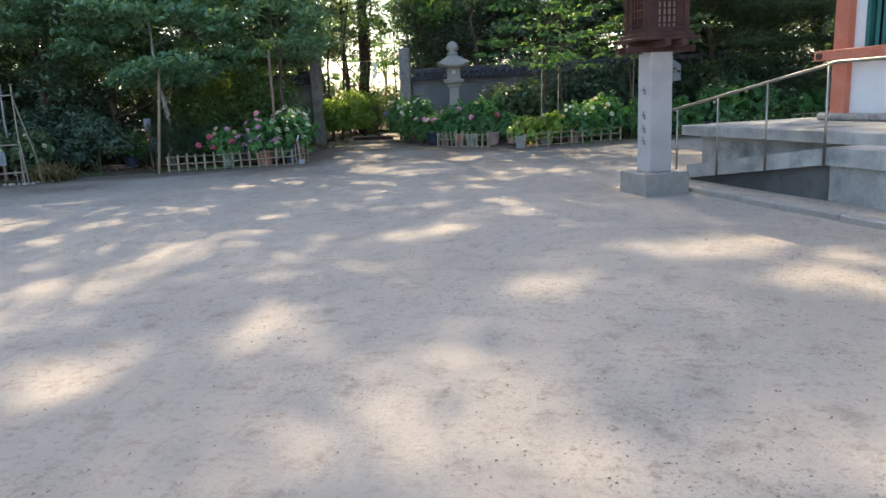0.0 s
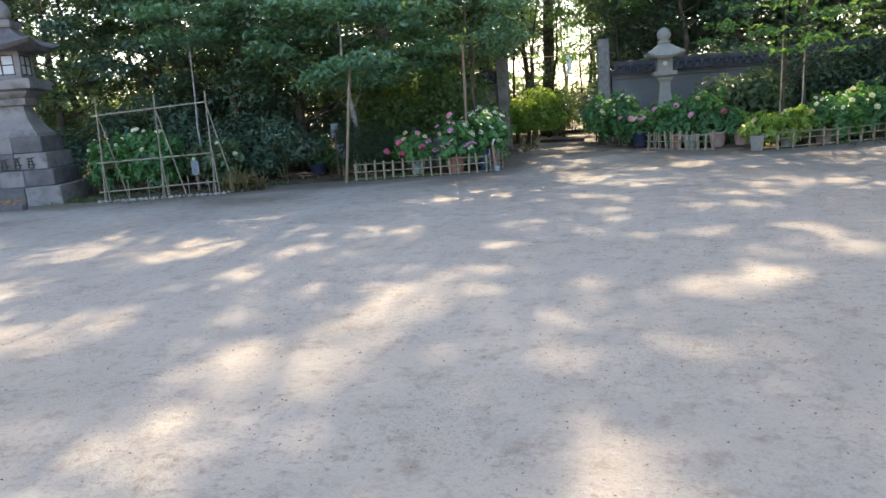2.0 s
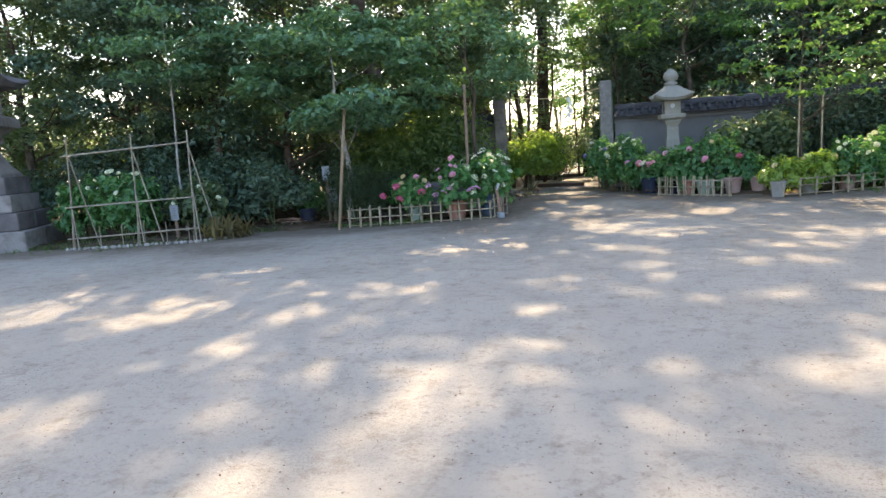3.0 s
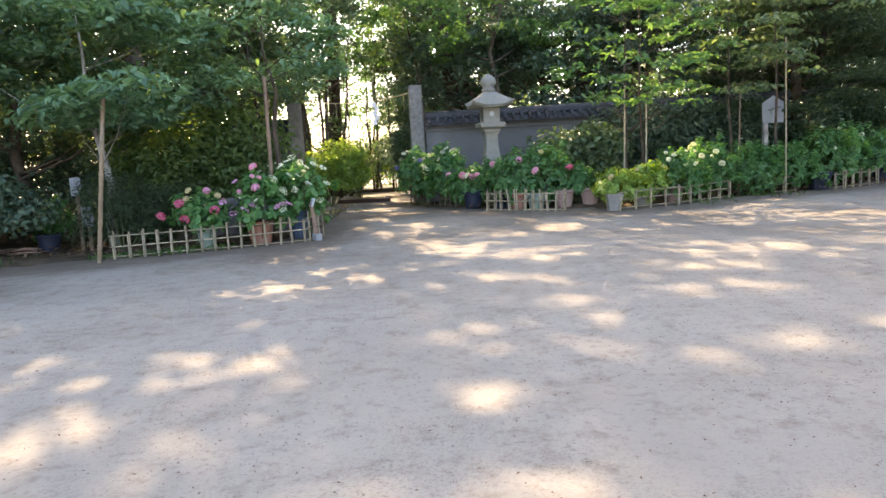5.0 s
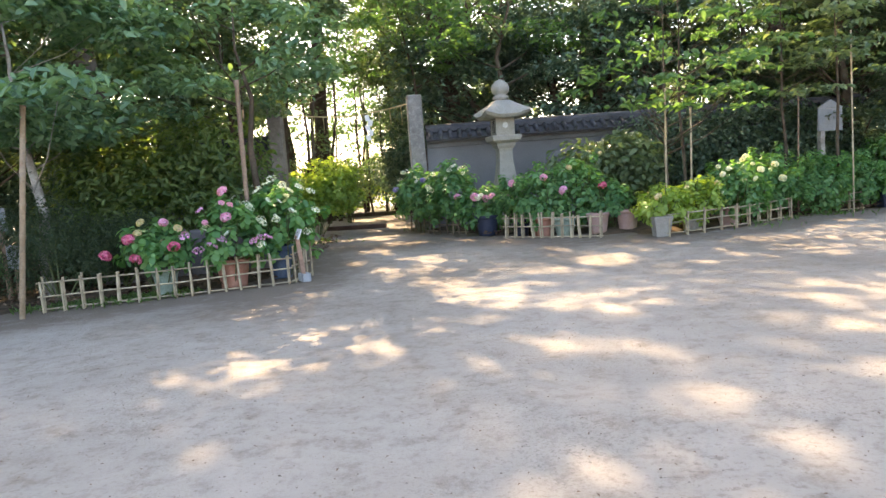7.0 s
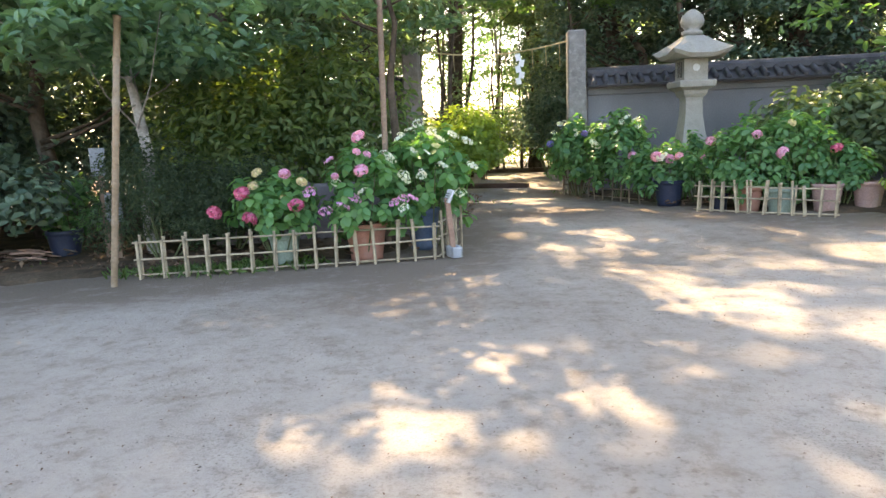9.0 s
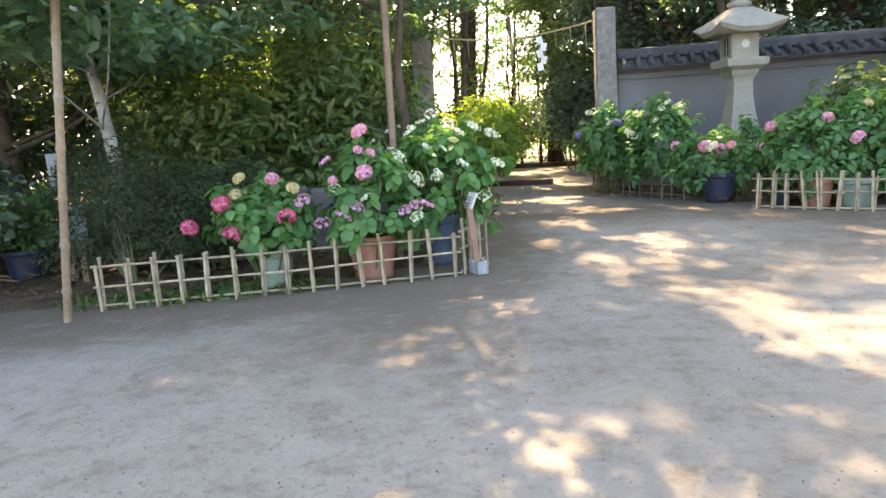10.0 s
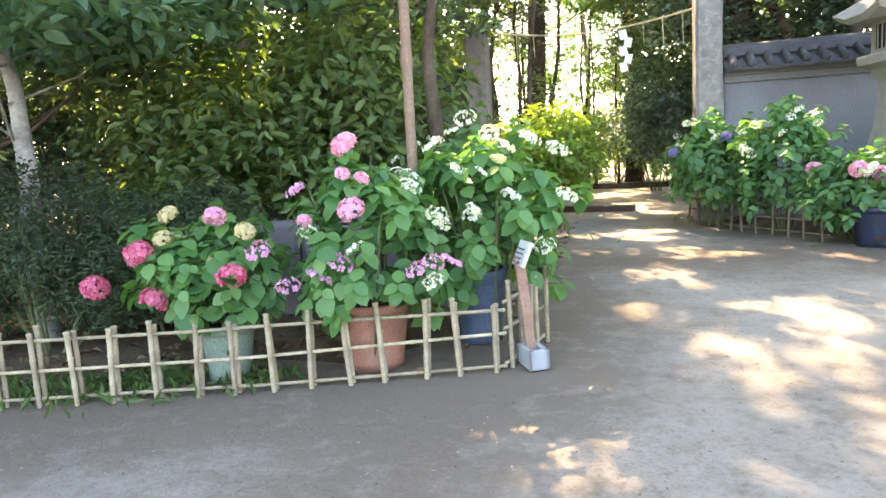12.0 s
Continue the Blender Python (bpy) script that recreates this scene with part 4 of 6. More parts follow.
def hydrangea(x, y, w, d, h, label, flowers, near=False, leaves=260, seed=1, mat=None, base=0.25, leaf=0.13, lace=(), spots=()):
    """A hydrangea bush: stems, broad leaves and flower heads. flowers: (colour, count) pairs;
    spots: heads at known places (colour, x, y, z, size)."""
    rng = np.random.default_rng(seed)
    z0 = ground_height(x, y) + 0.03
    ob = thing("hydrangea", x, y, z0, label, "flowering shrub", group="hydrangeas")
    for i in range(12):
        a, k = i * 2.4 + rng.uniform(-0.3, 0.3), math.sqrt((i + 0.5) / 12)
        tip = Vector((math.cos(a) * w * 0.45 * k, math.sin(a) * d * 0.45 * k, h * (1 - 0.35 * k * k) * rng.uniform(0.85, 1.0)))
        bm = bmesh.new()
        tube(bm, [(tip.x * 0.2, tip.y * 0.2, 0), (tip.x * 0.6, tip.y * 0.6, tip.z * 0.5), tip], [0.009, 0.007, 0.004], 5, caps=False)
        part("stem", bm, STEM, ob)
    # shoots with whorls of leaves, over an uneven dome; some stand out of it
    per = 9
    shoots = max(8, int(leaves * (3.4 if near else 1.2)) // per)
    u = rnd_dirs(rng, shoots)
    u[:, 2] = np.where(u[:, 2] < -0.75, -u[:, 2], u[:, 2])
    lump = np.array([1 + 0.36 * noise.noise(Vector(v * 2.6) + Vector((seed, 0, 0))) for v in u])
    rad = rng.uniform(0.25, 1.0, shoots) ** 0.4 * lump * (1 + 0.22 * (rng.uniform(size=shoots) < 0.16))
    c = u * rad[:, None] * np.array([w * 0.5, d * 0.5, (h - base) * 0.55]) + np.array([0, 0, base + (h - base) * 0.44])
    c[:, 2] = np.maximum(c[:, 2], base * 0.6 + 0.05 + 0.1 * rng.uniform(size=shoots))
    axis_up = u * 0.55 + np.array([0, 0, 0.8]) + rng.normal(size=(shoots, 3)) * 0.12
    axis_up /= np.linalg.norm(axis_up, axis=1)[:, None]
    cen, ups, ways, which = [], [], [], []
    for k in range(per):
        turn = rnd_dirs(rng, shoots) * 0.35 + np.array([math.cos(k * 2.4), math.sin(k * 2.4), 0])
        out = np.cross(axis_up, turn)
        out /= np.linalg.norm(out, axis=1)[:, None]
        droop = 0.15 + 0.11 * (per - k) + rng.normal(size=shoots) * 0.12
        way = out - axis_up * droop[:, None] * 0.7
        way /= np.linalg.norm(way, axis=1)[:, None]
        cen.append(c - axis_up * (leaf * 0.13 * (per - k)))
        ups.append(axis_up + out * droop[:, None] * 0.6)
        ways.append(way)
        which.append(np.arange(shoots))
    cen, ups, ways, which = np.concatenate(cen), np.concatenate(ups), np.concatenate(ways), np.concatenate(which)
    mesh_leaves = np.ones(len(cen), dtype=bool)
    if near:
        front = (rad - 0.5 * u[:, 1])[which]
        mesh_leaves[np.argsort(-front, kind="stable")[:leaves]] = False
        for i in np.flatnonzero(~mesh_leaves):
            x_axis = Vector(ways[i] + rng.normal(size=3) * 0.12).normalized()
            y_axis = Vector(ups[i]).cross(x_axis).normalized()
            m = Matrix((x_axis, y_axis, x_axis.cross(y_axis))).transposed().to_4x4()
            piece("leaf", BIG_LEAF, ob, Matrix.Translation(cen[i]) @ m @ Matrix.Scale(leaf * 1.2 * rng.uniform(0.6, 1.15), 4))
    size = leaf * (1.1 if near else 1.0)
    f = new("foliage", leaf_mesh("foliage", cen[mesh_leaves] + ways[mesh_leaves] * size * 0.5, ups[mesh_leaves], size, mat or LEAF_HYD, rng, 0.66, 0.12, 0.22, True, ways[mesh_leaves]))
    f.parent = ob
    if near:
        tagged(f, kind="stuff")
    for colour, count in flowers:
        for i in range(count):
            v = rnd_dirs(rng, 1)[0]
            v[2] = abs(v[2]) * 0.8 + 0.1
            v[1] = -abs(v[1]) if rng.uniform() < 0.75 else v[1]
            v /= np.linalg.norm(v)
            p = Vector((v[0] * w * 0.47, v[1] * d * 0.5, base + (h - base) * (0.45 + 0.53 * v[2])))
            me = (LACE if colour in lace else HEADS)[colour][i % 2]
            piece("flower_head", me, ob, Matrix.Translation(p) @ pose(0, 0, 0, 50 * -v[1], 50 * v[0], rng.uniform(0, 360)) @ Matrix.Scale(rng.uniform(0.4, 0.8) if colour in ("white", "cream") else rng.uniform(0.7, 1.05), 4))
    for i, (colour, px, py, pz, s) in enumerate(spots):
        me = (LACE if colour in lace else HEADS)[colour][i % 2]
        piece("flower_head", me, ob, Matrix.Translation((px - x, py - y - 0.07, pz - z0 + 0.01)) @ pose(0, 0, 0, 35, 0, i * 70) @ Matrix.Scale(s, 4))
    return ob


SPOTS_RED = [
    ("red", -5.78, 18.98, 0.76, 0.95), ("red", -6.08, 18.98, 0.58, 0.95), ("red", -5.72, 18.98, 0.51, 0.95), ("red", -5.24, 18.98, 0.63, 0.95),
    ("cream", -5.66, 19.10, 0.95, 0.68), ("cream", -5.71, 19.10, 0.82, 0.68), ("cream", -5.21, 19.10, 0.85, 0.68), ("cream", -5.40, 19.10, 0.68, 0.68),
    ("pink", -5.38, 19.10, 0.93, 0.75),
]
SPOTS_MAUVE = [
    ("mauve", -5.13, 19.08, 0.74, 0.75), ("mauve", -4.69, 19.08, 0.67, 0.75), ("mauve", -4.81, 19.08, 0.59, 0.75), ("mauve", -4.98, 19.08, 0.55, 0.75),
    ("pink", -4.62, 19.10, 1.26, 0.85), ("pink", -4.61, 19.10, 0.94, 0.85),
    ("pink", -4.65, 19.12, 1.12, 0.50), ("pink", -4.55, 19.12, 1.09, 0.50), ("pink", -4.88, 19.12, 0.89, 0.50),
    ("mauve", -4.95, 19.20, 1.04, 0.60), ("mauve", -4.32, 19.20, 0.61, 0.60), ("mauve", -4.23, 19.20, 0.65, 0.60), ("mauve", -4.14, 19.20, 0.65, 0.60),
    ("white", -4.88, 19.15, 0.82, 0.60), ("white", -4.62, 19.15, 0.73, 0.60), ("white", -4.22, 19.15, 0.56, 0.60),
]
SPOTS_WHITE = [
    ("white", -4.01, 19.70, 1.28, 0.68), ("white", -3.79, 19.70, 1.24, 0.68), ("white", -3.65, 19.70, 1.17, 0.68), ("white", -4.14, 19.70, 1.37, 0.68), ("white", -4.34, 19.70, 1.23, 0.68), ("white", -3.73, 19.70, 0.65, 0.68), ("white", -3.60, 19.70, 0.92, 0.68), ("white", -3.91, 19.70, 0.93, 0.68), ("white", -4.13, 19.70, 0.83, 0.68), ("white", -4.62, 19.70, 0.38, 0.68),
]


hydrangea(-5.55, 19.2, 1.05, 0.75, 0.92, "hydrangea with deep pink and cream flower heads in a green pot", [], True, 290, 11, spots=SPOTS_RED, base=0.36, leaf=0.098)
hydrangea(-4.72, 19.42, 1.0, 0.8, 1.2, "tall hydrangea with mauve and pink flower heads in a terracotta pot", [("white", 3)], True, 298, 12, spots=SPOTS_MAUVE, base=0.28, leaf=0.096, lace=("white", "mauve"))
hydrangea(-4.12, 20.0, 1.15, 0.95, 1.32, "white lacecap hydrangea in a blue pot beside the path", [("white", 9)], True, 290, 13, spots=SPOTS_WHITE, base=0.32, leaf=0.10, lace=("white",))
hydrangea(-4.6, 21.2, 1.4, 1.2, 1.25, "hydrangea with white lacecap flowers behind the pots", [("white", 14)], leaves=700, seed=14, lace=("white",), leaf=0.12)
hydrangea(-2.3, 24.8, 1.2, 1.05, 1.34, "hydrangea with pale flowers in front of the gate pillar", [("white", 10), ("blue", 2)], leaves=1300, seed=15, lace=("white",), leaf=0.12, base=0.32)
hydrangea(-1.68, 23.95, 1.1, 0.95, 1.36, "leafy hydrangea with small white flowers", [("white", 14)], leaves=1200, seed=34, lace=("white",), leaf=0.11, base=0.32)
hydrangea(-1.15, 23.2, 1.1, 0.9, 0.92, "leafy hydrangea with a few pink heads in a navy pot", [("pink", 2), ("white", 3)], leaves=800, seed=16, leaf=0.11, base=0.18)
hydrangea(-0.72, 23.0, 0.85, 0.7, 0.98, "small hydrangea with bright pink heads", [("red", 1), ("pink", 3)], leaves=600, seed=17, leaf=0.10, base=0.18)
hydrangea(-0.25, 22.25, 1.15, 0.9, 1.15, "dense green hydrangea in pots behind the fence", [("pink", 3), ("white", 1)], leaves=1200, seed=18, leaf=0.11, base=0.18)
hydrangea(0.35, 22.35, 1.1, 0.9, 1.28, "lush green hydrangea with one blue flower head", [("blue", 1), ("cream", 1)], leaves=1200, seed=19, leaf=0.11, base=0.18)
hydrangea(0.95, 22.2, 0.75, 0.7, 0.85, "potted hydrangea with one pink flower head", [("red", 1)], leaves=550, seed=20, leaf=0.10, base=0.18)
hydrangea(1.5, 21.25, 0.85, 0.75, 0.78, "yellowish-green hydrangea in a pale planter, sunlight in its leaf colour", [("cream", 2)], leaves=1000, seed=21, mat=LEAF_HYD_SUNLIT, leaf=0.09, base=0.18)
hydrangea(2.1, 21.5, 1.0, 0.8, 0.84, "yellowish-green hydrangea with creamy buds, sunlight in its leaf colour", [("cream", 3), ("white", 1)], leaves=1200, seed=22, mat=LEAF_HYD_SUNLIT, leaf=0.09, base=0.16)
hydrangea(2.85, 21.75, 1.15, 0.9, 1.05, "white hydrangea bush behind the fence", [("white", 7)], leaves=1400, seed=23, leaf=0.10, base=0.18)
hydrangea(3.6, 22.3, 1.2, 0.9, 1.15, "white hydrangea bush with round heads", [("white", 6)], leaves=1500, seed=24, leaf=0.10, base=0.12)
hydrangea(4.6, 22.65, 1.5, 1.1, 1.05, "dense green bush hanging over the bed's edge", [], leaves=2200, seed=25, leaf=0.09, base=0.04)
hydrangea(5.5, 22.95, 1.4, 1.0, 1.0, "dense green bush along the yard", [], leaves=2000, seed=26, leaf=0.09, base=0.05)
hydrangea(6.6, 23.4, 1.6, 1.2, 1.3, "large hydrangea with pale green buds", [("white", 3)], leaves=2200, seed=27, leaf=0.10, base=0.2)
hydrangea(7.7, 24.0, 1.6, 1.2, 1.3, "large leafy hydrangea with pale buds", [("white", 3)], leaves=2200, seed=28, leaf=0.10, base=0.2)
hydrangea(9.1, 25.3, 1.3, 1.0, 1.05, "green bush with white flowers near the small shrine", [("white", 3)], leaves=1400, seed=29, leaf=0.10, base=0.2)
hydrangea(10.1, 26.5, 1.2, 1.1, 1.1, "green bush beside the small shrine", [], leaves=1600, seed=30, leaf=0.11, base=0.1)
hydrangea(-11.2, 17.3, 1.7, 1.3, 1.5, "green hydrangea with white heads behind the trellis", [("white", 8)], leaves=1700, seed=31, leaf=0.12)
hydrangea(-12.3, 17.3, 1.3, 1.2, 1.2, "low green hydrangea between lantern and trellis", [("white", 2)], leaves=1300, seed=35, leaf=0.12)
hydrangea(-9.9, 17.9, 1.4, 1.2, 1.1, "dark green hydrangea with few white heads", [("white", 3)], leaves=900, seed=32, leaf=0.13, mat=LEAF_MID)
hydrangea(-8.4, 20.0, 0.9, 0.8, 0.95, "leafy potted shrub in deep shade", [("white", 1)], leaves=450, seed=33, leaf=0.12)

# ---- shrubs and hedges ----
shrub(-6.2, 21.6, 3.2, 1.7, 2.75, 9000, 0.125, LEAF_LAUREL, "laurel bush with broad olive-green leaves", seed=41, aspect=0.42, oval=True)
shrub(-6.95, 19.42, 1.5, 0.8, 1.35, 11000, 0.05, LEAF_CEDAR, "dark fine-needled bush behind the bamboo fence", seed=42, aspect=0.25)
shrub(-6.4, 19.9, 1.4, 0.9, 1.2, 11000, 0.05, LEAF_CEDAR, "dark fine-needled low bush", seed=43, aspect=0.25)
shrub(-4.75, 26.5, 1.7, 1.4, 2.0, 6500, 0.11, LEAF_SUNLIT, "green shrub beside the path with sunlight put into its leaf colour", seed=44, oval=True)
shrub(-4.4, 30.4, 1.6, 1.6, 1.9, 2600, 0.11, LEAF_MID, "green shrub along the path behind the gate", seed=45)
shrub(-2.3, 30.6, 2.4, 2.0, 3.6, 5000, 0.13, LEAF_DEEP, "dark evergreen bush beyond the gate pillar", seed=46)
shrub(-2.75, 31.6, 1.7, 1.6, 3.3, 5000, 0.12, LEAF_DEEP, "dark glossy evergreen beside the path", seed=48, oval=True)
shrub(-3.7, 36.4, 3.0, 1.5, 2.3, 4200, 0.13, LEAF_SUNLIT, "undergrowth where the path bends away, its leaves coloured as sunlit", seed=49)
shrub(-5.5, 33.4, 2.0, 1.6, 2.2, 3600, 0.12, LEAF_MID, "leafy shrub on the far side of the path", seed=63)
shrub(10.0, 27.6, 1.4, 1.1, 2.5, 3600, 0.12, LEAF_DEEP, "dark evergreen shrub beside the small shrine", seed=65)
shrub(10.9, 29.6, 2.6, 1.6, 3.2, 3600, 0.13, LEAF_DEEP, "dark bush behind the small shrine", seed=64)
shrub(1.15, 23.6, 1.9, 1.2, 1.85, 4200, 0.15, LEAF_MID, "large round dark green bush in front of the wall", seed=47, oval=True)
for i, (x, y, w, h) in enumerate(((-8.9, 19.2, 1.5, 1.7), (-10.2, 19.6, 2.2, 2.0), (-12.0, 19.5, 2.2, 2.3), (-13.6, 19.4, 2.4, 2.4), (-15.6, 18.8, 2.4, 2.2), (-17.8, 18.0, 2.6, 2.4), (-8.8, 22.5, 2.4, 2.2), (-11.5, 23, 3, 2.8), (-15, 23, 3.2, 3.0), (-19, 22, 3.2, 3.0))):
    shrub(x, y, w, 1.7, h, 3000, 0.12, LEAF_DEEP, "dark green evergreen shrub at the edge of the wood", seed=50 + i, oval=i < 4)
for i, (x, y) in enumerate(((-7.6, 25.0), (-9.4, 25.6), (-11.6, 25.8), (-13.8, 26.2), (-16.4, 26), (-8.6, 28.6), (-12, 28.8), (-10.4, 21.6), (-12.6, 21.4))):
    shrub(x, y, 2.3, 1.5, 2.6, 2600, 0.13, LEAF_DEEP, "dark evergreen undergrowth deeper under the trees", seed=260 + i)
for i, (x, y) in enumerate(((2.7, 24.7), (4.2, 24.8), (5.6, 24.9), (6.9, 25.0), (8.2, 26.4))):
    shrub(x, y, 2.2, 1.2, 2.6, 4200, 0.11, LEAF_DEEP, "dark shaded undergrowth in front of the wall", seed=70 + i)
for i, (x, y) in enumerate(((-2.0, 34.5), (-5.2, 36), (-7.5, 33), (0.5, 34), (4, 33), (8, 33), (-11, 33), (-4.2, 41), (-1, 41), (-8, 41), (12.5, 33))):
    shrub(x, y, 3.0, 1.8, 1.9 + 0.5 * (i % 3), 2200, 0.14, LEAF_MID if i % 2 else LEAF_DEEP, "green undergrowth deeper in the wood", seed=80 + i)


# ---- small grass and weeds ----
def tufts(name, spots, mat, blade, label, aspect=0.22):
    rng = np.random.default_rng(7)
    c, u = [], []
    for x, y, r, n in spots:
        q = rng.normal(size=(n, 2)) * r
        for dx, dy in q:
            c.append((x + dx, y + dy, ground_height(x + dx, y + dy) + blade * 0.35))
            u.append((rng.normal(), rng.normal(), 0.15))
    ob = new(name, leaf_mesh(name, np.array(c), np.array(u), blade, mat, rng, aspect, 0.05, 0.2))
    tagged(ob, label, "grass", kind="stuff")


tufts("weeds", [(-6.5, 18.8, 0.13, 110), (-6.1, 18.95, 0.16, 150), (-5.8, 19.05, 0.14, 150), (-5.3, 19.15, 0.12, 70), (-6.9, 18.75, 0.15, 60), (-8.7, 18.5, 0.3, 120), (-9.3, 18.2, 0.35, 160), (-12.3, 16.6, 0.4, 200), (-11.9, 17.0, 0.5, 200), (-10.5, 16.9, 0.6, 160), (-2.3, 25.6, 0.2, 60), (3.2, 21.6, 0.3, 60), (4.6, 22.3, 0.3, 80), (-4.6, 24.0, 0.4, 80)], GRASS, 0.11, "low green weeds along the soil's edge")
tufts("dry_grass", [(-8.85, 17.3, 0.13, 150), (-8.65, 17.5, 0.11, 80)], GRASS_DRY, 0.55, "dry yellowish grass tuft beside the trellis", 0.03)

# ---- trees ----
# wood edge on the west side, low hanging boughs
for i, (x, y, h, cb, cr) in enumerate(((-9.4, 20.9, 6.4, 1.9, 2.4), (-11.2, 20.6, 8, 1.4, 2.8), (-13.8, 20.8, 8, 1.5, 2.8), (-16.6, 20.0, 8, 1.4, 3.0), (-19.6, 19, 8, 1.4, 3.2), (-23.5, 18, 9, 1.4, 3.6),
                                       (-10.0, 24.0, 9, 1.6, 3.0), (-13.5, 24.5, 9, 1.6, 3.2), (-17.5, 24, 9, 1.6, 3.4), (-22, 24, 9, 1.6, 3.6), (-28, 21, 10, 1.4, 4.5), (-15.2, 22.0, 8.5, 1.2, 2.8), (-18.2, 21.8, 8.5, 1.2, 3.0), (-12.3, 22.6, 8, 1.3, 2.6))):
    tree(x, y, h, 0.11, cb, cr, 66, 180, 0.15, LEAF_DEEP if i % 3 else LEAF_MID, "leafy dark green tree at the edge of the wood", seed=100 + i, clump_r=0.8, top_bias=1.0, flat=0.4)
tree(-7.18, 19.65, 4.3, 0.07, 2.1, 2.25, 58, 190, 0.15, LEAF_BOUGH, "young tree with pale grey bark tied to a bamboo pole", seed=120, bark=BARK_GREY, clump_r=0.7, lean=(-0.28, 0.1), limb_every=7, limb_r=0.2, flat=0.25, oval=True)
tree(-4.75, 20.9, 4.4, 0.06, 2.5, 1.7, 30, 130, 0.14, LEAF_BOUGH, "slender tree behind a wooden stake", seed=121, clump_r=0.65, flat=0.25, oval=True)
# staked young maples and overhanging boughs on the east side
tree(2.05, 22.5, 4.4, 0.03, 1.9, 2.0, 50, 26, 0.16, LEAF_BRIGHT, "young maple with bright layered leaves", seed=122, clump_r=0.5, flat=0.10, aspect=0.45, limb_every=2, limb_r=0.45, oval=True)
tree(2.45, 22.9, 4.8, 0.03, 2.1, 2.0, 50, 26, 0.16, LEAF_BRIGHT, "young maple with spreading branches", seed=123, clump_r=0.5, flat=0.10, aspect=0.45, limb_every=2, limb_r=0.45, oval=True)
tree(4.3, 22.9, 4.6, 0.03, 2.1, 1.6, 44, 48, 0.14, LEAF_MID, "slender young tree tied to a cane", seed=124, clump_r=0.45, flat=0.12, limb_every=3, oval=True)
tree(5.25, 22.9, 4.8, 0.03, 2.4, 1.6, 44, 48, 0.14, LEAF_MID, "slender young tree in the flower bed", seed=125, clump_r=0.45, flat=0.12, limb_every=3, oval=True)
for i, (x, y, h) in enumerate(((6.9, 25.4, 5.6), (8.3, 26.9, 6.2))):
    tree(x, y, h, 0.14, 0.5, 2.3, 150, 300, 0.11, LEAF_CEDAR, "dark cedar with drooping layered branches", "conifer", seed=130 + i, clump_r=0.85, flat=0.14, aspect=0.22, top_bias=1.3)
# middle storey behind the wall and along the path
for i, (x, y, h, cb, cr, mt) in enumerate((
    (-0.9, 28.8, 6.6, 2.6, 2.0, 0), (1.3, 28.6, 6.4, 2.0, 2.3, 0), (3.8, 28.8, 6.4, 2.0, 2.4, 0), (6.3, 29.2, 6.6, 2.0, 2.6, 0), (9.2, 31, 7.5, 2.2, 2.8, 1), (12.0, 31.2, 8.5, 2.2, 3.0, 0), (15.5, 32, 8, 1.4, 3.0, 0), (18.5, 29.5, 8, 1.4, 3.0, 0), (2.6, 31.5, 7.4, 2, 2.6, 0), (5.2, 32, 7.6, 2, 2.8, 1), (12.5, 33, 9, 2.2, 3.2, 0), (16, 33, 9, 2, 3.4, 1), (20, 31, 9, 2, 3.6, 0), (14.4, 35.5, 10.5, 3, 3.4, 1),
    (-8.4, 29, 8.5, 2.8, 2.6, 0), (-11.5, 29.5, 9, 2.2, 3, 0), (-15.5, 29.5, 9, 2, 3.2, 0), (-7.0, 35, 9, 3.4, 2.6, 1), (-1.4, 35, 9, 2.6, 2.8, 1), (-7.9, 27.6, 7.5, 2.6, 2.2, 1), (-10, 27.5, 8, 2.2, 2.4, 0), (-2.0, 33.0, 8, 3.0, 2.0, 1))):
    tree(x, y, h, 0.13, cb, cr, 64, 200, 0.16, (LEAF_DEEP, LEAF_MID)[mt], "dense evergreen tree in the wood behind the wall", seed=220 + i, clump_r=0.9, flat=0.4)
# tall trees whose high crowns shade the yard
for i, (x, y, h, cr, r) in enumerate((
    (-8.2, 24.4, 21, 5.5, 0.24), (-7.1, 30.2, 22, 5.5, 0.24), (-5.35, 32.2, 22, 5.0, 0.21), (-1.2, 29.6, 22, 5.5, 0.22), (2.6, 28.9, 22, 5.5, 0.26), (7.4, 29.6, 22, 5.5, 0.26),
    (-12.6, 22.8, 20, 5.5, 0.24), (-13, 30, 22, 5.5, 0.26), (-17.5, 26, 20, 5.5, 0.26), (-19.2, 22.0, 18, 5.0, 0.30), (-3.2, 36, 22, 5.5, 0.2), (4, 35, 22, 5.5, 0.26), (11, 35, 22, 5.5, 0.28), (-9, 37, 22, 5.5, 0.26))):
    tree(x, y, h, r, 9.5 if x > -4 else 7.0, cr, 104 if x > -4 else 150, 78, 0.23, (LEAF_DEEP, LEAF_MID)[i % 2], "tall woodland tree with a high airy crown", seed=140 + i, clump_r=0.75, limb_every=4, lean=((i % 3 - 1) * 0.6, -1.0 - (i % 2) * 0.8), top_bias=0.85)
for i, (x, y, h) in enumerate(((-4.6, 38, 9), (-6.3, 40, 9), (-2.4, 39, 9), (-9, 38, 10), (1, 40, 10), (-12.5, 38, 10))):
    tree(x, y, h, 0.08, 2.6, 2.2, 36, 110, 0.16, LEAF_BRIGHT, "thin pale tree beyond the gate", seed=170 + i, bark=BARK_GREY, clump_r=0.8)
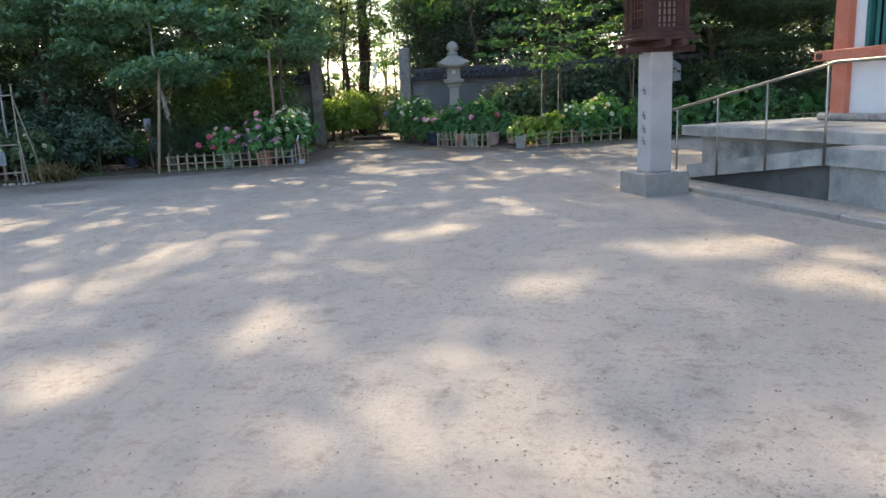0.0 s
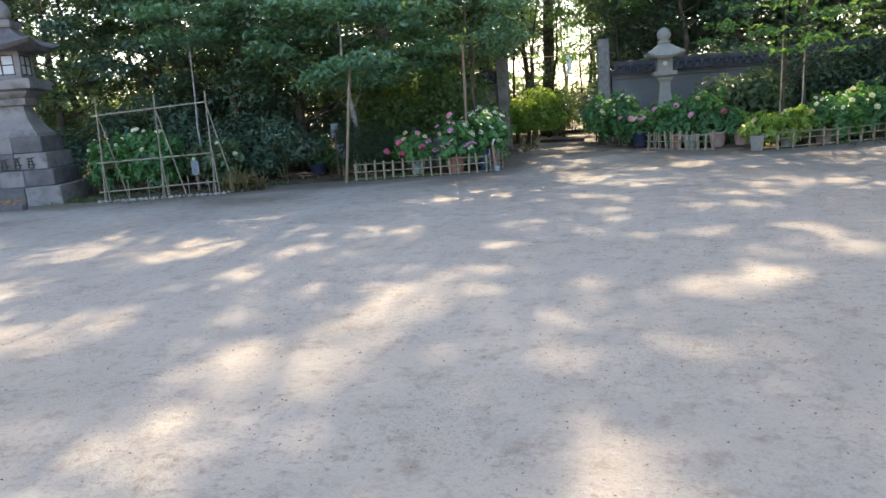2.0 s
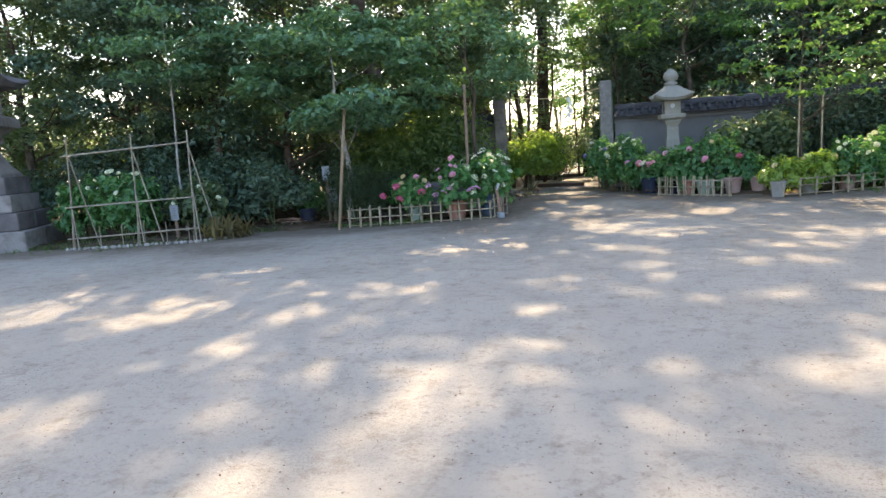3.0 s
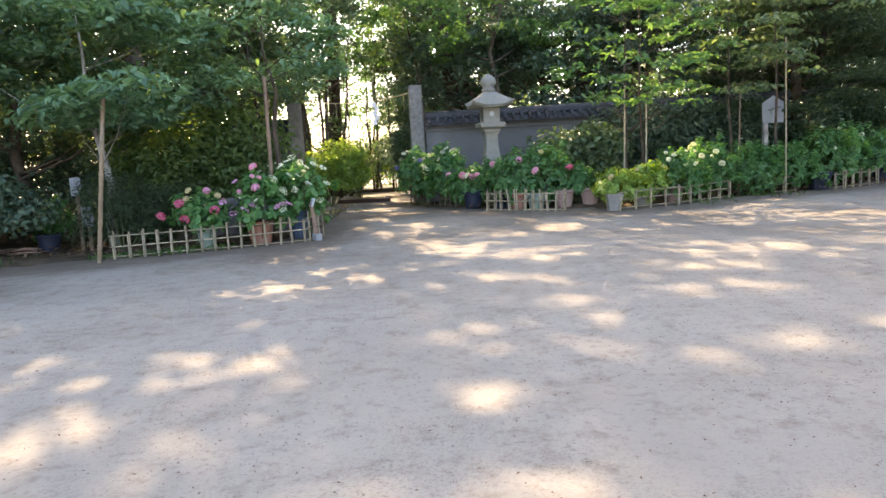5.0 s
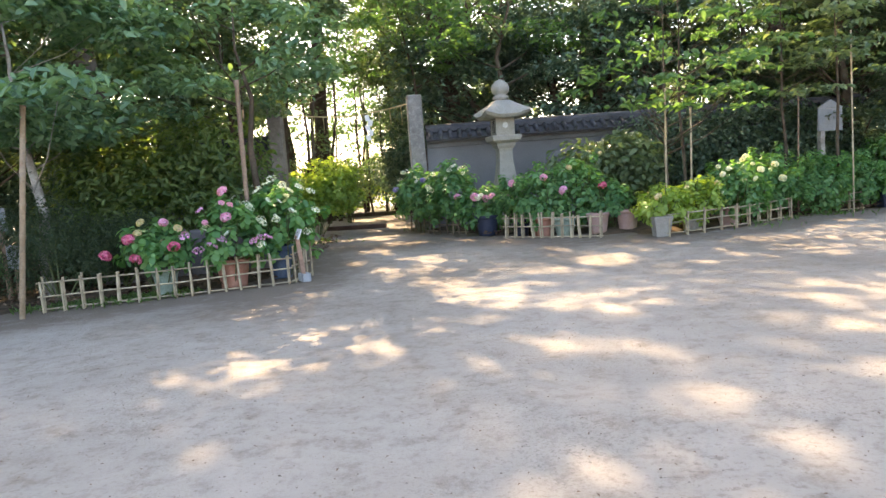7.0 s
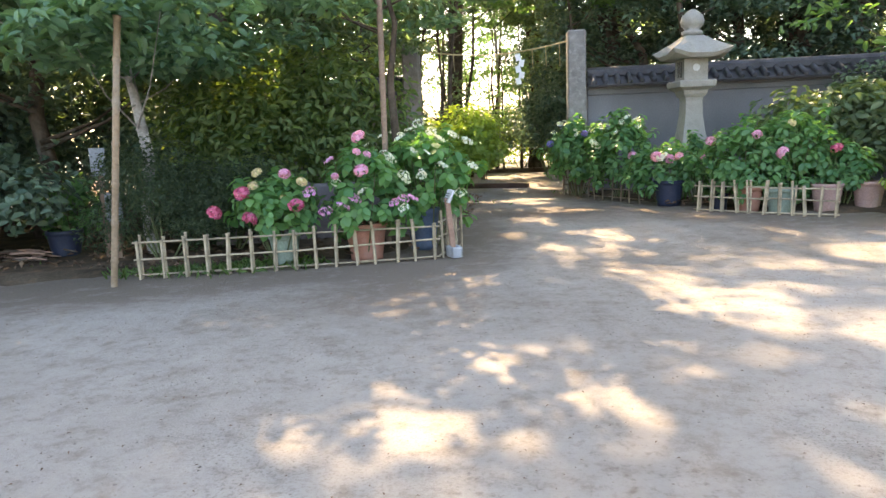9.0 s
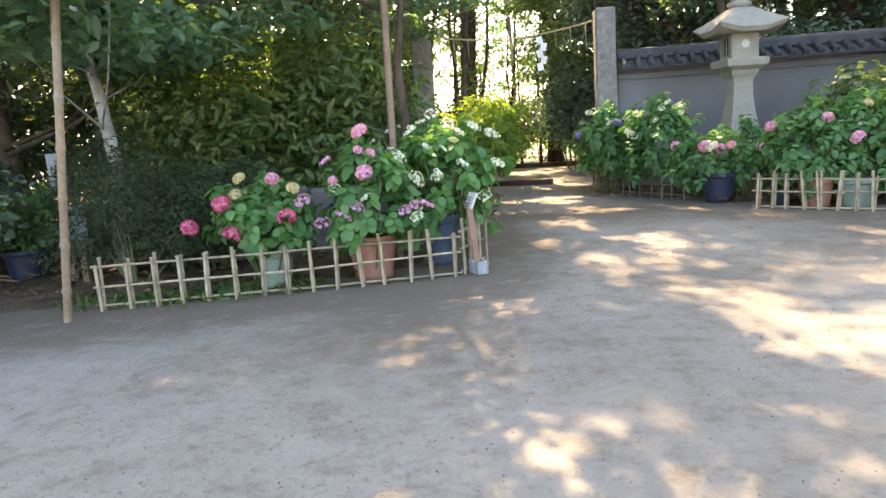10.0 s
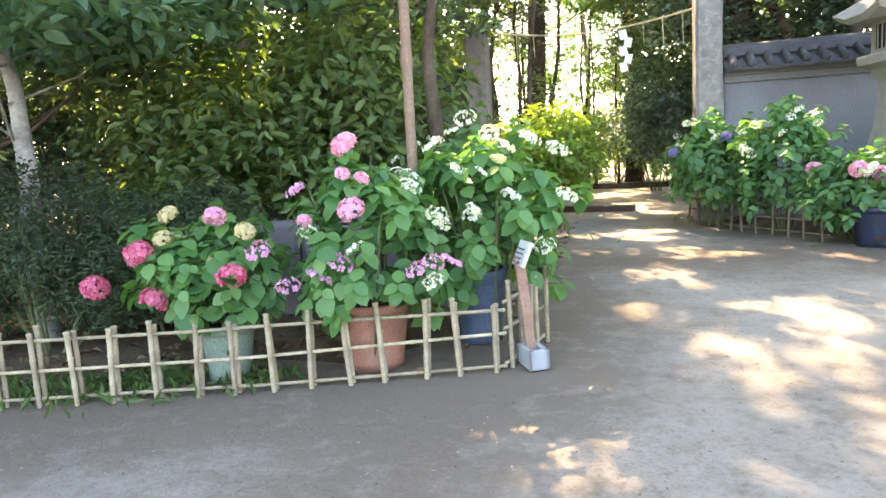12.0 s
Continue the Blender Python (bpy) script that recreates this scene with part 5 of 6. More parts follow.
for i, (x, y, h) in enumerate(((-3.55, 33.2, 5.5), (-4.2, 35.2, 6), (-3.1, 37, 6), (-4.9, 39.5, 6.5), (-3.75, 41, 6.5), (-4.4, 34, 6.5), (-3.0, 35, 6.5), (-5.6, 37.5, 7), (-2.6, 37.5, 7))):
    tree(x, y, h, 0.035, 1.0, 1.0, 26, 46, 0.13, LEAF_BRIGHT if i % 2 else LEAF_MID, "thin leafy sapling beyond the gate", seed=300 + i, clump_r=0.5, flat=0.5, limb_every=3, limb_r=0.4)
# boughs hanging before the western gate pillar
tree(-6.1, 25.0, 5.2, 0.06, 2.5, 1.35, 30, 120, 0.14, LEAF_MID, "leafy young tree beside the gate pillar", seed=310, clump_r=0.6, flat=0.3)
tree(-10.7, 18.5, 5.2, 0.03, 3.3, 1.5, 24, 120, 0.14, LEAF_BOUGH, "slender young tree with a pale thin trunk", seed=311, bark=BARK_GREY, clump_r=0.6, flat=0.25, limb_every=5, limb_r=0.25, oval=True)
for i, (x, y, h, cr) in enumerate(((-5.1, 27.3, 6.2, 1.7), (-1.9, 28.4, 6.4, 2.0), (-5.6, 28.0, 6.4, 1.8), (-5.1, 30.6, 7.2, 2.2))):
    tree(x, y, h, 0.05, 3.1 + 0.25 * i, cr, 34, 70, 0.14, LEAF_BRIGHT if i % 2 else LEAF_MID, "light-leaved tree spreading over the gate", seed=320 + i, clump_r=0.55, flat=0.2, limb_every=3, lean=((0.8, -0.8, 0.4, 0.8)[i], -0.2), oval=True)
for i, (x, y, h) in enumerate(((-4.9, 31.5, 6), (-5.4, 29.6, 6), (-4.5, 36.5, 7), (-3.4, 39, 7), (-5.9, 34.5, 7))):
    tree(x, y, h, 0.05, 1.5, 0.9, 20, 40, 0.12, LEAF_MID, "bare-stemmed slender tree behind the gate", seed=340 + i, clump_r=0.4, flat=0.4, limb_every=1, limb_r=0.5, lean=(0.3 * (i % 3 - 1), 0))
# yellow-green bough over the wall
tree(-0.2, 26.9, 6.6, 0.09, 3.9, 2.4, 36, 160, 0.15, LEAF_BRIGHT, "bright yellow-green tree hanging over the wall", seed=180, clump_r=0.75, flat=0.2, oval=True)
# far edge of the wood
rngf = np.random.default_rng(9)
n = 26000
ang = rngf.uniform(-math.pi * 0.42, math.pi * 0.42, n)
dist = rngf.uniform(44, 52, n)
q = np.stack([np.sin(ang) * dist - 2, np.cos(ang) * dist, rngf.uniform(0, 1, n) ** 0.8 * 7], axis=1)
gap = np.array([noise.noise(Vector((a * 9, z * 0.25, 0))) for a, z in zip(ang, q[:, 2])])
q = q[(gap > -0.12) & ((np.abs(ang + 0.05) > 0.10) | (q[:, 2] < 1.5))]
ob = new("far_woods", leaf_mesh("far_woods", q, rngf.normal(size=(len(q), 3)), 0.55, LEAF_MID, rngf, 0.7))
tagged(ob, "distant green edge of the wood", "woods", kind="stuff")


# ---- poles, stakes, signs ----
def cane(name, p0, p1, r, mat, label, category, every=0.35):
    bm = bmesh.new()
    d = Vector(p1) - Vector(p0)
    bamboo(bm, (0, 0, -0.1), d, r, every, 10)
    return single(name, bm, mat, Matrix.Translation(p0), label, category, smooth=True)


cane("bamboo_pole", (-6.80, 18.25, 0.0), (-6.38, 18.1, 2.35), 0.034, BAMBOO_POLE, "tall brown bamboo pole standing at the fence's end", "pole")
cane("tree_stake", (-4.62, 20.1, 0.05), (-4.58, 20.05, 2.75), 0.036, WOOD_STAKE, "brown wooden stake behind the flowers", "stake", 0.9)
cane("support_cane", (1.92, 22.3, 0.12), (1.98, 22.3, 2.45), 0.018, BAMBOO, "thin bamboo cane supporting a young tree", "cane")
cane("support_cane", (2.36, 22.3, 0.12), (2.40, 22.3, 2.1), 0.018, BAMBOO, "thin bamboo cane supporting a young maple", "cane")
cane("support_cane", (4.30, 22.5, 0.12), (4.34, 22.5, 2.3), 0.015, WOOD_STAKE, "thin brown cane supporting a slender tree", "cane")
cane("support_cane", (5.22, 22.4, 0.12), (5.20, 22.4, 3.2), 0.015, BAMBOO, "tall thin cane among the bushes", "cane")

ob = thing("plant_sign", -3.80, 19.50, 0.02, "small wooden post sign with a white plate in a concrete block", "sign", 28)
bm = bmesh.new()
for dy in (-0.085, 0.085):
    box(bm, 0.12, 0.03, 0.11, pose(0, dy, 0), 0.006)
for dx in (-0.045, 0.045):
    box(bm, 0.03, 0.20, 0.11, pose(dx, 0, 0), 0.006)
box(bm, 0.10, 0.17, 0.05, pose(0, 0, 0.0))
part("concrete_block", bm, BLOCK, ob, "grey hollow concrete block")
bm = bmesh.new()
box(bm, 0.055, 0.03, 0.56, pose(0, 0.02, 0.05, 2, -6, 0), 0.004)
part("post", bm, WOOD_SIGN, ob)
bm = bmesh.new()
box(bm, 0.02, 0.16, 0.14, pose(-0.065, 0.0, 0.56, 0, 24, 0), 0.003)
plate = part("plate", bm, WHITE, ob, "white sign plate")
bm = bmesh.new()
for k in range(4):
    box(bm, 0.004, 0.11, 0.008, pose(-0.078 + 0.0, 0, 0.58, 0, 24, 0) @ pose(-0.0, 0, 0.025 * k))
part("writing", bm, INK, plate)


def board_sign(x, y, z, w, h, turn, label, lines, post=0.0, lean=0.0):
    ob = thing("notice_board", x, y, ground_height(x, y), label, "sign", turn)
    bm = bmesh.new()
    box(bm, w, 0.02, h, pose(0, 0, z, lean), 0.004)
    face = part("board", bm, BOARD, ob)
    bm = bmesh.new()
    for k in range(lines):
        for q in range(5):
            box(bm, w * 0.20, 0.004, h * 0.035, pose((k - (lines - 1) / 2) * w * 0.3, -0.013, z + h * (0.14 + 0.16 * q), lean))
    part("writing", bm, INK, face, "dark upright writing")
    bm = bmesh.new()
    box(bm, 0.06, 0.04, z + h * 0.9, pose(0, 0.032, -0.1), 0.004)
    part("post", bm, WOOD_STAKE, ob)
    return ob


board_sign(-7.66, 19.5, 0.95, 0.17, 0.30, 8, "narrow white notice board beside the grey tree", 1)
board_sign(-7.50, 19.45, 0.45, 0.18, 0.32, 6, "lower greyed notice board beside the grey tree", 1)
board_sign(-9.85, 17.2, 0.40, 0.18, 0.30, 5, "small pale grey sign inside the trellis", 1)
ob = thing("roofed_notice", 5.45, 23.5, 0.15, "white peaked notice board on a grey post among trees", "sign", 8)
bm = bmesh.new()
box(bm, 0.10, 0.10, 1.75, pose(-0.15, 0.05, -0.1), 0.01)
part("post", bm, BARK_GREY, ob)
bm = bmesh.new()
box(bm, 0.50, 0.03, 0.42, pose(0, 0, 1.42), 0.005)
vs = [bm.verts.new(p) for p in ((-0.26, -0.02, 1.842), (0.26, -0.02, 1.842), (0, -0.02, 2.0), (-0.26, 0.02, 1.842), (0.26, 0.02, 1.842), (0, 0.02, 2.0))]
for f in ((0, 1, 2), (5, 4, 3), (0, 3, 4, 1), (1, 4, 5, 2), (2, 5, 3, 0)):
    bm.faces.new([vs[k] for k in f])
part("board", bm, BOARD, ob, "weathered white board")

# ---- trellis ----
ob = thing("bamboo_trellis", -10.3, 16.4, 0.0, "frame of weathered bamboo canes tied with three rails", "trellis")
TR = [Vector((-0.98, -0.35, 0)), Vector((0.18, 0.08, 0)), Vector((1.19, 0.45, 0))]
for p, tilt in zip(TR, (0.13, 0.08, 0.05)):
    bm = bmesh.new()
    bamboo(bm, p, p + Vector((tilt, 0, 2.12)), 0.017, 0.3)
    part("upright", bm, BAMBOO_GREY, ob, smooth=True)
    for foot, head in (((0.17, 0.45, 0), (tilt * 0.8, 0.02, 1.80)), ((0.12, -0.02, 0), (0.04, 0, 0.95)), ((-0.10, 0.05, 0), (0.05, 0.01, 0.9))):
        bm = bmesh.new()
        bamboo(bm, p + Vector(foot), p + Vector(head), 0.014, 0.3)
        part("brace", bm, BAMBOO_GREY, ob, smooth=True)
for z, dz in ((0.22, 0.06), (0.82, 0.05), (1.78, 0.12)):
    bm = bmesh.new()
    bamboo(bm, TR[0] + Vector((-0.1 + 0.06 * z, -0.06, z)), TR[2] + Vector((0.08, -0.02, z + dz)), 0.017, 0.32)
    part("rail", bm, BAMBOO_GREY, ob, smooth=True)
for k in range(5):
    bm = bmesh.new()
    p = TR[0].lerp(TR[2], (k + 0.7) / 5.4) + Vector((0, 0.25, 0))
    bamboo(bm, p, p + Vector((0.01, 0, 0.42)), 0.010, 0.2)
    part("short_stake", bm, BAMBOO_GREY, ob, smooth=True)

# ---- pebble edging ----
ob = thing("stone_edging", -10.0, 16.4, 0.0, "row of small rounded stones edging the planting", "edging")
rng = random.Random(8)
pebbles = []
for k in range(4):
    bm = bmesh.new()
    bmesh.ops.create_icosphere(bm, subdivisions=1, radius=1)
    for v in bm.verts:
        v.co *= 1 + 0.25 * noise.noise(v.co * 1.5 + Vector((k * 3, 0, 0)))
    pebbles.append(to_mesh("pebble", bm, PEBBLE, True))
line = [Vector((-1.42, -0.42, 0)), Vector((0, 0.0, 0)), Vector((1.0, 0.42, 0)), Vector((1.32, 1.0, 0))]
for a, b in zip(line, line[1:]):
    n = int((b - a).length / 0.085)
    for i in range(n):
        p = a.lerp(b, i / n) + Vector((rng.uniform(-0.02, 0.02), rng.uniform(-0.03, 0.03), 0.025))
        p.z += ground_height(p.x - 10.0, p.y + 16.4)
        piece("edging_stone", pebbles[rng.randrange(4)], ob, Matrix.Translation(p) @ pose(0, 0, 0, 0, 0, rng.uniform(0, 180)) @ Matrix.Diagonal((rng.uniform(0.04, 0.065), rng.uniform(0.035, 0.05), 0.04, 1)))

# planter with orange flowers at the lantern's foot
ob = thing("flower_trough", -12.9, 15.15, 0.0, "low dark stone trough with small orange flowers", "planter", 29)
bm = bmesh.new()
box(bm, 1.5, 0.26, 0.14, pose(-0.5, 0, -0.03), 0.02)
part("trough", bm, GRANITE_DARK, ob)
rng2 = np.random.default_rng(5)
q = np.stack([rng2.uniform(-0.3, 0.25, 130), rng2.uniform(-0.12, 0.12, 130), rng2.uniform(0.10, 0.22, 130)], axis=1)
f = new("flowers", leaf_mesh("flowers", q, np.tile([0, 0, 1.0], (130, 1)), 0.028, PETAL["orange"], rng2, 0.8))
f.parent = ob
tagged(f, "small orange blossoms")

# low retaining stones behind the potted flowers
ob = thing("low_stone_wall", -5.6, 20.45, 0.05, "low dark stone wall behind the potted hydrangeas", "wall", 14)
for k in range(4):
    bm = bmesh.new()
    box(bm, 0.56, 0.22, 0.80 + 0.03 * (k % 2), pose(-0.87 + 0.58 * k, 0, -0.1, 0, 0, (k % 2) * 2), 0.03)
    part("stone", bm, GRANITE_DARK, ob)

# dark beam across the path, step edging, stumps
ob = thing("path_step", -3.95, 27.4, 0.12, "dark timber step lying across the earth path", "step", -14)
bm = bmesh.new()
box(bm, 1.5, 0.16, 0.14, pose(0, 0, -0.04), 0.015)
part("beam", bm, WOOD_DARK, ob)
ob = thing("path_step", -3.95, 33.2, 0.12, "dark timber edge at the path's far end", "step", -4)
bm = bmesh.new()
box(bm, 3.6, 0.2, 0.17, pose(0, 0, -0.05), 0.02)
part("beam", bm, BARK, ob)
ob = thing("log_edging", -2.15, 27.0, 0.12, "row of short upright logs edging the path", "edging")
for k in range(11):
    bm = bmesh.new()
    tube(bm, [(0, 0, -0.1), (0, 0, 0.2 + 0.05 * (k % 3))], [0.085, 0.08], 10)
    o = part("log", bm, WOOD_SIGN, ob)
    o.matrix_basis = pose(0.02 * (k % 2) - 0.004 * k, k * 0.48, 0)

# dead branches under the young tree
ob = thing("branch_pile", -8.6, 19.4, 0.06, "small pile of dead brown branches on the soil", "branches")
rng = random.Random(12)
for k in range(16):
    bm = bmesh.new()
    a = rng.uniform(-0.5, 0.5)
    L = rng.uniform(0.3, 0.65)
    c = Vector((rng.uniform(-0.45, 0.35), rng.uniform(-0.2, 0.2), 0.02 + 0.006 * k))
    d = Vector((math.cos(a), math.sin(a), rng.uniform(-0.02, 0.04))) * L * 0.5
    tube(bm, [c - d, c + Vector((0, 0.02, 0.01)), c + d], [0.014, 0.012, 0.006], 6)
    part("branch", bm, WOOD_SIGN if k % 3 else BARK, ob)


# ---- wooden lantern on a stone post ----
ob = thing("post_lantern", 3.50, 13.0, 0.0, "reddish-brown wooden lantern on a pale square stone post", "lantern", 23)
bm = bmesh.new()
box(bm, 0.66, 0.66, 0.34, pose(0, 0, -0.05), 0.012)
part("plinth", bm, PLINTH, ob, "brownish-grey concrete plinth")
bm = bmesh.new()
box(bm, 0.325, 0.325, 1.56, pose(0, 0, 0.288), 0.010, 0.98)
shaft = part("post", bm, STONE_PALE, ob)
for k, z in enumerate((1.30, 0.98, 0.80, 0.64)):
    bm = bmesh.new()
    for q in range(4):
        box(bm, 0.004, 0.08 if q % 2 else 0.015, 0.010 if q % 2 else 0.075, pose(-0.163, 0.018 * (q - 1.5), z + 0.018 * q))
    part("carved_character", bm, GRANITE_DARK, shaft, "faint carved character")
for a in (0, 90):
    for s in (-0.12, 0.12):
        bm = bmesh.new()
        box(bm, 0.98, 0.085, 0.08, pose(0, 0, 0, 0, 0, a) @ pose(0, s, 1.835 + a * 0.0006), 0.006)
        part("bracket", bm, WOOD_LAMP, ob)
bm = bmesh.new()
box(bm, 0.80, 0.80, 0.045, pose(0, 0, 1.973), 0.006)
box(bm, 0.68, 0.68, 0.06, pose(0, 0, 2.019), 0.006)
part("platform", bm, WOOD_LAMP, ob)
for a in range(4):
    m = Matrix.Rotation(a * math.pi / 2, 4, "Z")
    for name, w, d, h, at in (("corner_post", 0.065, 0.065, 0.58, pose(0.262, 0.262, 2.08)), ("rail", 0.458, 0.045, 0.06, pose(0, 0.265, 2.08)), ("rail", 0.458, 0.045, 0.06, pose(0, 0.265, 2.60))):
        bm = bmesh.new()
        box(bm, w, d, h, m @ at, 0.004)
        part(name, bm, WOOD_LAMP, ob)
    bm = bmesh.new()
    box(bm, 0.456, 0.01, 0.458, m @ pose(0, 0.235, 2.141))
    pane = part("pane", bm, LAMP_PANE, ob, "dim paper pane behind a wooden lattice")
    bm = bmesh.new()
    for k in range(5):
        box(bm, 0.018, 0.026, 0.44, m @ pose(-0.136 + 0.068 * k, 0.255, 2.145))
        box(bm, 0.30, 0.024, 0.018, m @ pose(0, 0.255, 2.18 + 0.088 * k))
    box(bm, 0.10, 0.027, 0.45, m @ pose(-0.18, 0.256, 2.144))
    box(bm, 0.10, 0.027, 0.45, m @ pose(0.18, 0.256, 2.144))
    part("lattice", bm, WOOD_LAMP, pane)
bm = bmesh.new()
lathe(bm, [(0.36, 2.661), (0.56, 2.72), (0.58, 2.77), (0.34, 2.93), (0.10, 3.1)], square=True)
part("roof", bm, WOOD_LAMP, ob, "dark reddish hipped roof")

# ---- deck, ramp and hall ----
U, V = Vector((0.39, -0.92, 0)).normalized(), Vector((0.92, 0.39, 0)).normalized()
D0 = Vector((4.30, 15.5, 0))
TURN = math.degrees(math.atan2(V.y, V.x))
deck = thing("deck", D0.x, D0.y, 0, "raised concrete deck around the hall with a grey edge", "deck", TURN, kind="structure")
# local axes: x into the hall, -y along the yard
bm = bmesh.new()
box(bm, 9.0, 15.0, 0.16, pose(4.5, -7.5, 0.60), 0.01)
part("deck_slab", bm, CONCRETE, deck)
bm = bmesh.new()
box(bm, 8.6, 14.7, 0.90, pose(4.6, -7.5, -0.3))
part("deck_wall", bm, CONCRETE, deck)
ramp = thing("ramp", D0.x, D0.y, 0, "concrete access ramp with a darker side wall", "ramp", TURN)
bm = bmesh.new()
for (a, za), (b, zb) in (((-1.03, 0.22), (-3.75, 0.62)), ((-3.75, 0.62), (-10.0, 0.62))):
    vs = []
    for y, z in ((a, za), (b, zb)):
        for x in (-0.57, -0.004):
            for dz in (-0.20, 0):
                vs.append(bm.verts.new((x, y, z + dz)))
    for f in ((0, 1, 3, 2), (6, 7, 5, 4), (1, 5, 7, 3), (0, 2, 6, 4), (0, 4, 5, 1), (2, 3, 7, 6)):
        bm.faces.new([vs[k] for k in f])
bmesh.ops.recalc_face_normals(bm, faces=bm.faces[:])
part("ramp_slab", bm, CONCRETE, ramp)
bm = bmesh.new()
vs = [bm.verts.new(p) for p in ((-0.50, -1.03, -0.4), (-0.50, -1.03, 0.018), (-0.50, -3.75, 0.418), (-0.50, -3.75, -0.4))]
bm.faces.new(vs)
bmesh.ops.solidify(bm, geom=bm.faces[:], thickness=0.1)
part("ramp_wall", bm, CONCRETE_DARK, ramp, "darker blotched concrete side wall")
bm = bmesh.new()
box(bm, 0.40, 6.2, 0.81, pose(-0.30, -6.86, -0.4))
part("landing_wall", bm, CONCRETE, ramp, "grey concrete wall under the landing")
kerb = thing("kerb", D0.x, D0.y, 0, "narrow weathered concrete kerb along the ramp", "kerb", TURN, kind="structure")
rng = random.Random(2)
for k in range(8):
    bm = bmesh.new()
    box(bm, 0.17, 1.47, 0.13, pose(-1.24 - 0.02 * k, -2.55 - 1.5 * k, -0.06, 0, 0, rng.uniform(-0.6, 0.6)), 0.02)
    part("kerb_stone", bm, PLINTH, kerb)
rail = thing("handrail", D0.x, D0.y, 0, "brushed steel handrail with round posts on the ramp", "handrail", TURN)
bm = bmesh.new()
tube(bm, [(-0.585, -0.35, 0.72), (-0.585, -0.33, 0.95), (-0.585, -0.38, 1.0), (-0.585, -3.70, 1.54), (-0.585, -3.85, 1.57), (-0.585, -10.0, 1.57)], [0.020] * 6, 12)
part("top_rail", bm, STEEL, rail, smooth=True)
for y, zb, zt in ((-0.79, -0.05, 1.05), (-1.78, 0.12, 1.22), (-2.77, 0.27, 1.38), (-3.75, 0.42, 1.54), (-5.3, 0.42, 1.56), (-6.9, 0.42, 1.56)):
    bm = bmesh.new()
    tube(bm, [(-0.592, y, zb), (-0.592, y, zt)], [0.0155, 0.0155], 10)
    part("rail_post", bm, STEEL, rail, smooth=True)
hall = thing("shrine_hall", D0.x, D0.y, 0.76, "shrine hall with vermilion posts, white walls and green windows", "shrine hall", TURN)
for y in (-1.3, -3.7, -6.1, -8.5, -10.9):
    bm = bmesh.new()
    box(bm, 0.28, 0.28, 4.2, pose(2.0, y, 0), 0.012)
    part("post", bm, VERMILION, hall)
bm = bmesh.new()
tube(bm, [(1.82, -1.02, 0.06), (1.82, -11.2, 0.06)], [0.06, 0.06], 12)
part("sill_log", bm, BARK_GREY, hall, "grey round sill log")
for z in (0.92, 2.7):
    bm = bmesh.new()
    box(bm, 0.16, 10.2, 0.15, pose(1.83, -6.0, z), 0.01)
    part("beam", bm, VERMILION, hall)
    bm = bmesh.new()
    box(bm, 0.03, 0.12, 0.10, pose(1.74, -1.02, z + 0.02), 0.02)
    part("nail_cover", bm, WOOD_DARK, hall, "dark nail cover")
for k, y in enumerate((-2.5, -4.9, -7.3, -9.7)):
    for sx, w, z, h, off in ((0.10, 2.12, 0.0, 0.92, 0), (0.08, 0.22, 1.072, 1.62, 0.95), (0.08, 0.22, 1.072, 1.62, -0.95), (0.10, 2.12, 2.852, 1.3, 0)):
        bm = bmesh.new()
        box(bm, sx, w, h, pose(2.02, y + off, z))
        part("wall_panel", bm, WALL_WHITE, hall)
    w = new("window")
    w.parent = hall
    tagged(w, "green slatted window")
    # Added dark sheet behind the slats stands for the unlit inside of the hall.
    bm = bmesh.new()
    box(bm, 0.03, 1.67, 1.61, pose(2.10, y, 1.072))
    part("shade_panel", bm, VOID_SHADE, w)
    for s in (-0.80, 0.80):
        bm = bmesh.new()
        box(bm, 0.10, 0.07, 1.61, pose(2.0, y + s, 1.073))
        part("jamb", bm, GREEN_PAINT, w)
    for q in range(13):
        bm = bmesh.new()
        box(bm, 0.05, 0.05, 1.61, pose(2.02, y - 0.69 + 0.115 * q, 1.072, 0, 0, 45))
        part("slat", bm, GREEN_PAINT, w)
bm = bmesh.new()
box(bm, 4.5, 10.2, 0.12, pose(4.4, -6.0, 4.2))
for s in range(2):
    box(bm, 5.5, 13.5, 0.22, pose(3.4 + 0.3 * s, -6.0, 4.34 + 0.23 * s), 0.02)
part("roof", bm, COPPER, hall)
for sx, sy, cx, cy in ((4.4, 0.12, 4.25, -1.24), (0.12, 9.6, 6.4, -6.0)):
    bm = bmesh.new()
    box(bm, sx, sy, 4.1, pose(cx, cy, 0.05))
    part("rear_wall", bm, WALL_WHITE, hall)


# ---- small shrine ----
ob = thing("small_shrine", 11.2, 25.4, 0.1, "small dark wooden shrine with green copper roof on stone", "shrine", -10)
ob.scale = (0.83, 0.83, 0.83)
# local axes: front is -y, the front left corner of the base at the origin
rng = random.Random(5)
for r in range(3):
    for k in range(4):
        for side in range(2):
            bm = bmesh.new()
            L = 0.98
            m = pose(0.5 + k - 0.2 * (r % 2), 0.2, r * 0.38 - 0.05) if side == 0 else pose(0.2, 0.9 + k * 1.0 - 0.2 * (r % 2), r * 0.38 - 0.05, 0, 0, 90)
            box(bm, L, 0.38, 0.37, m, 0.012)
            part("base_stone", bm, STONE_PALE if (k + r) % 3 else GRANITE, ob)
bm = bmesh.new()
box(bm, 4.4, 4.6, 0.12, pose(2.1, 2.2, 1.09), 0.015)
part("base_top", bm, CONCRETE, ob)
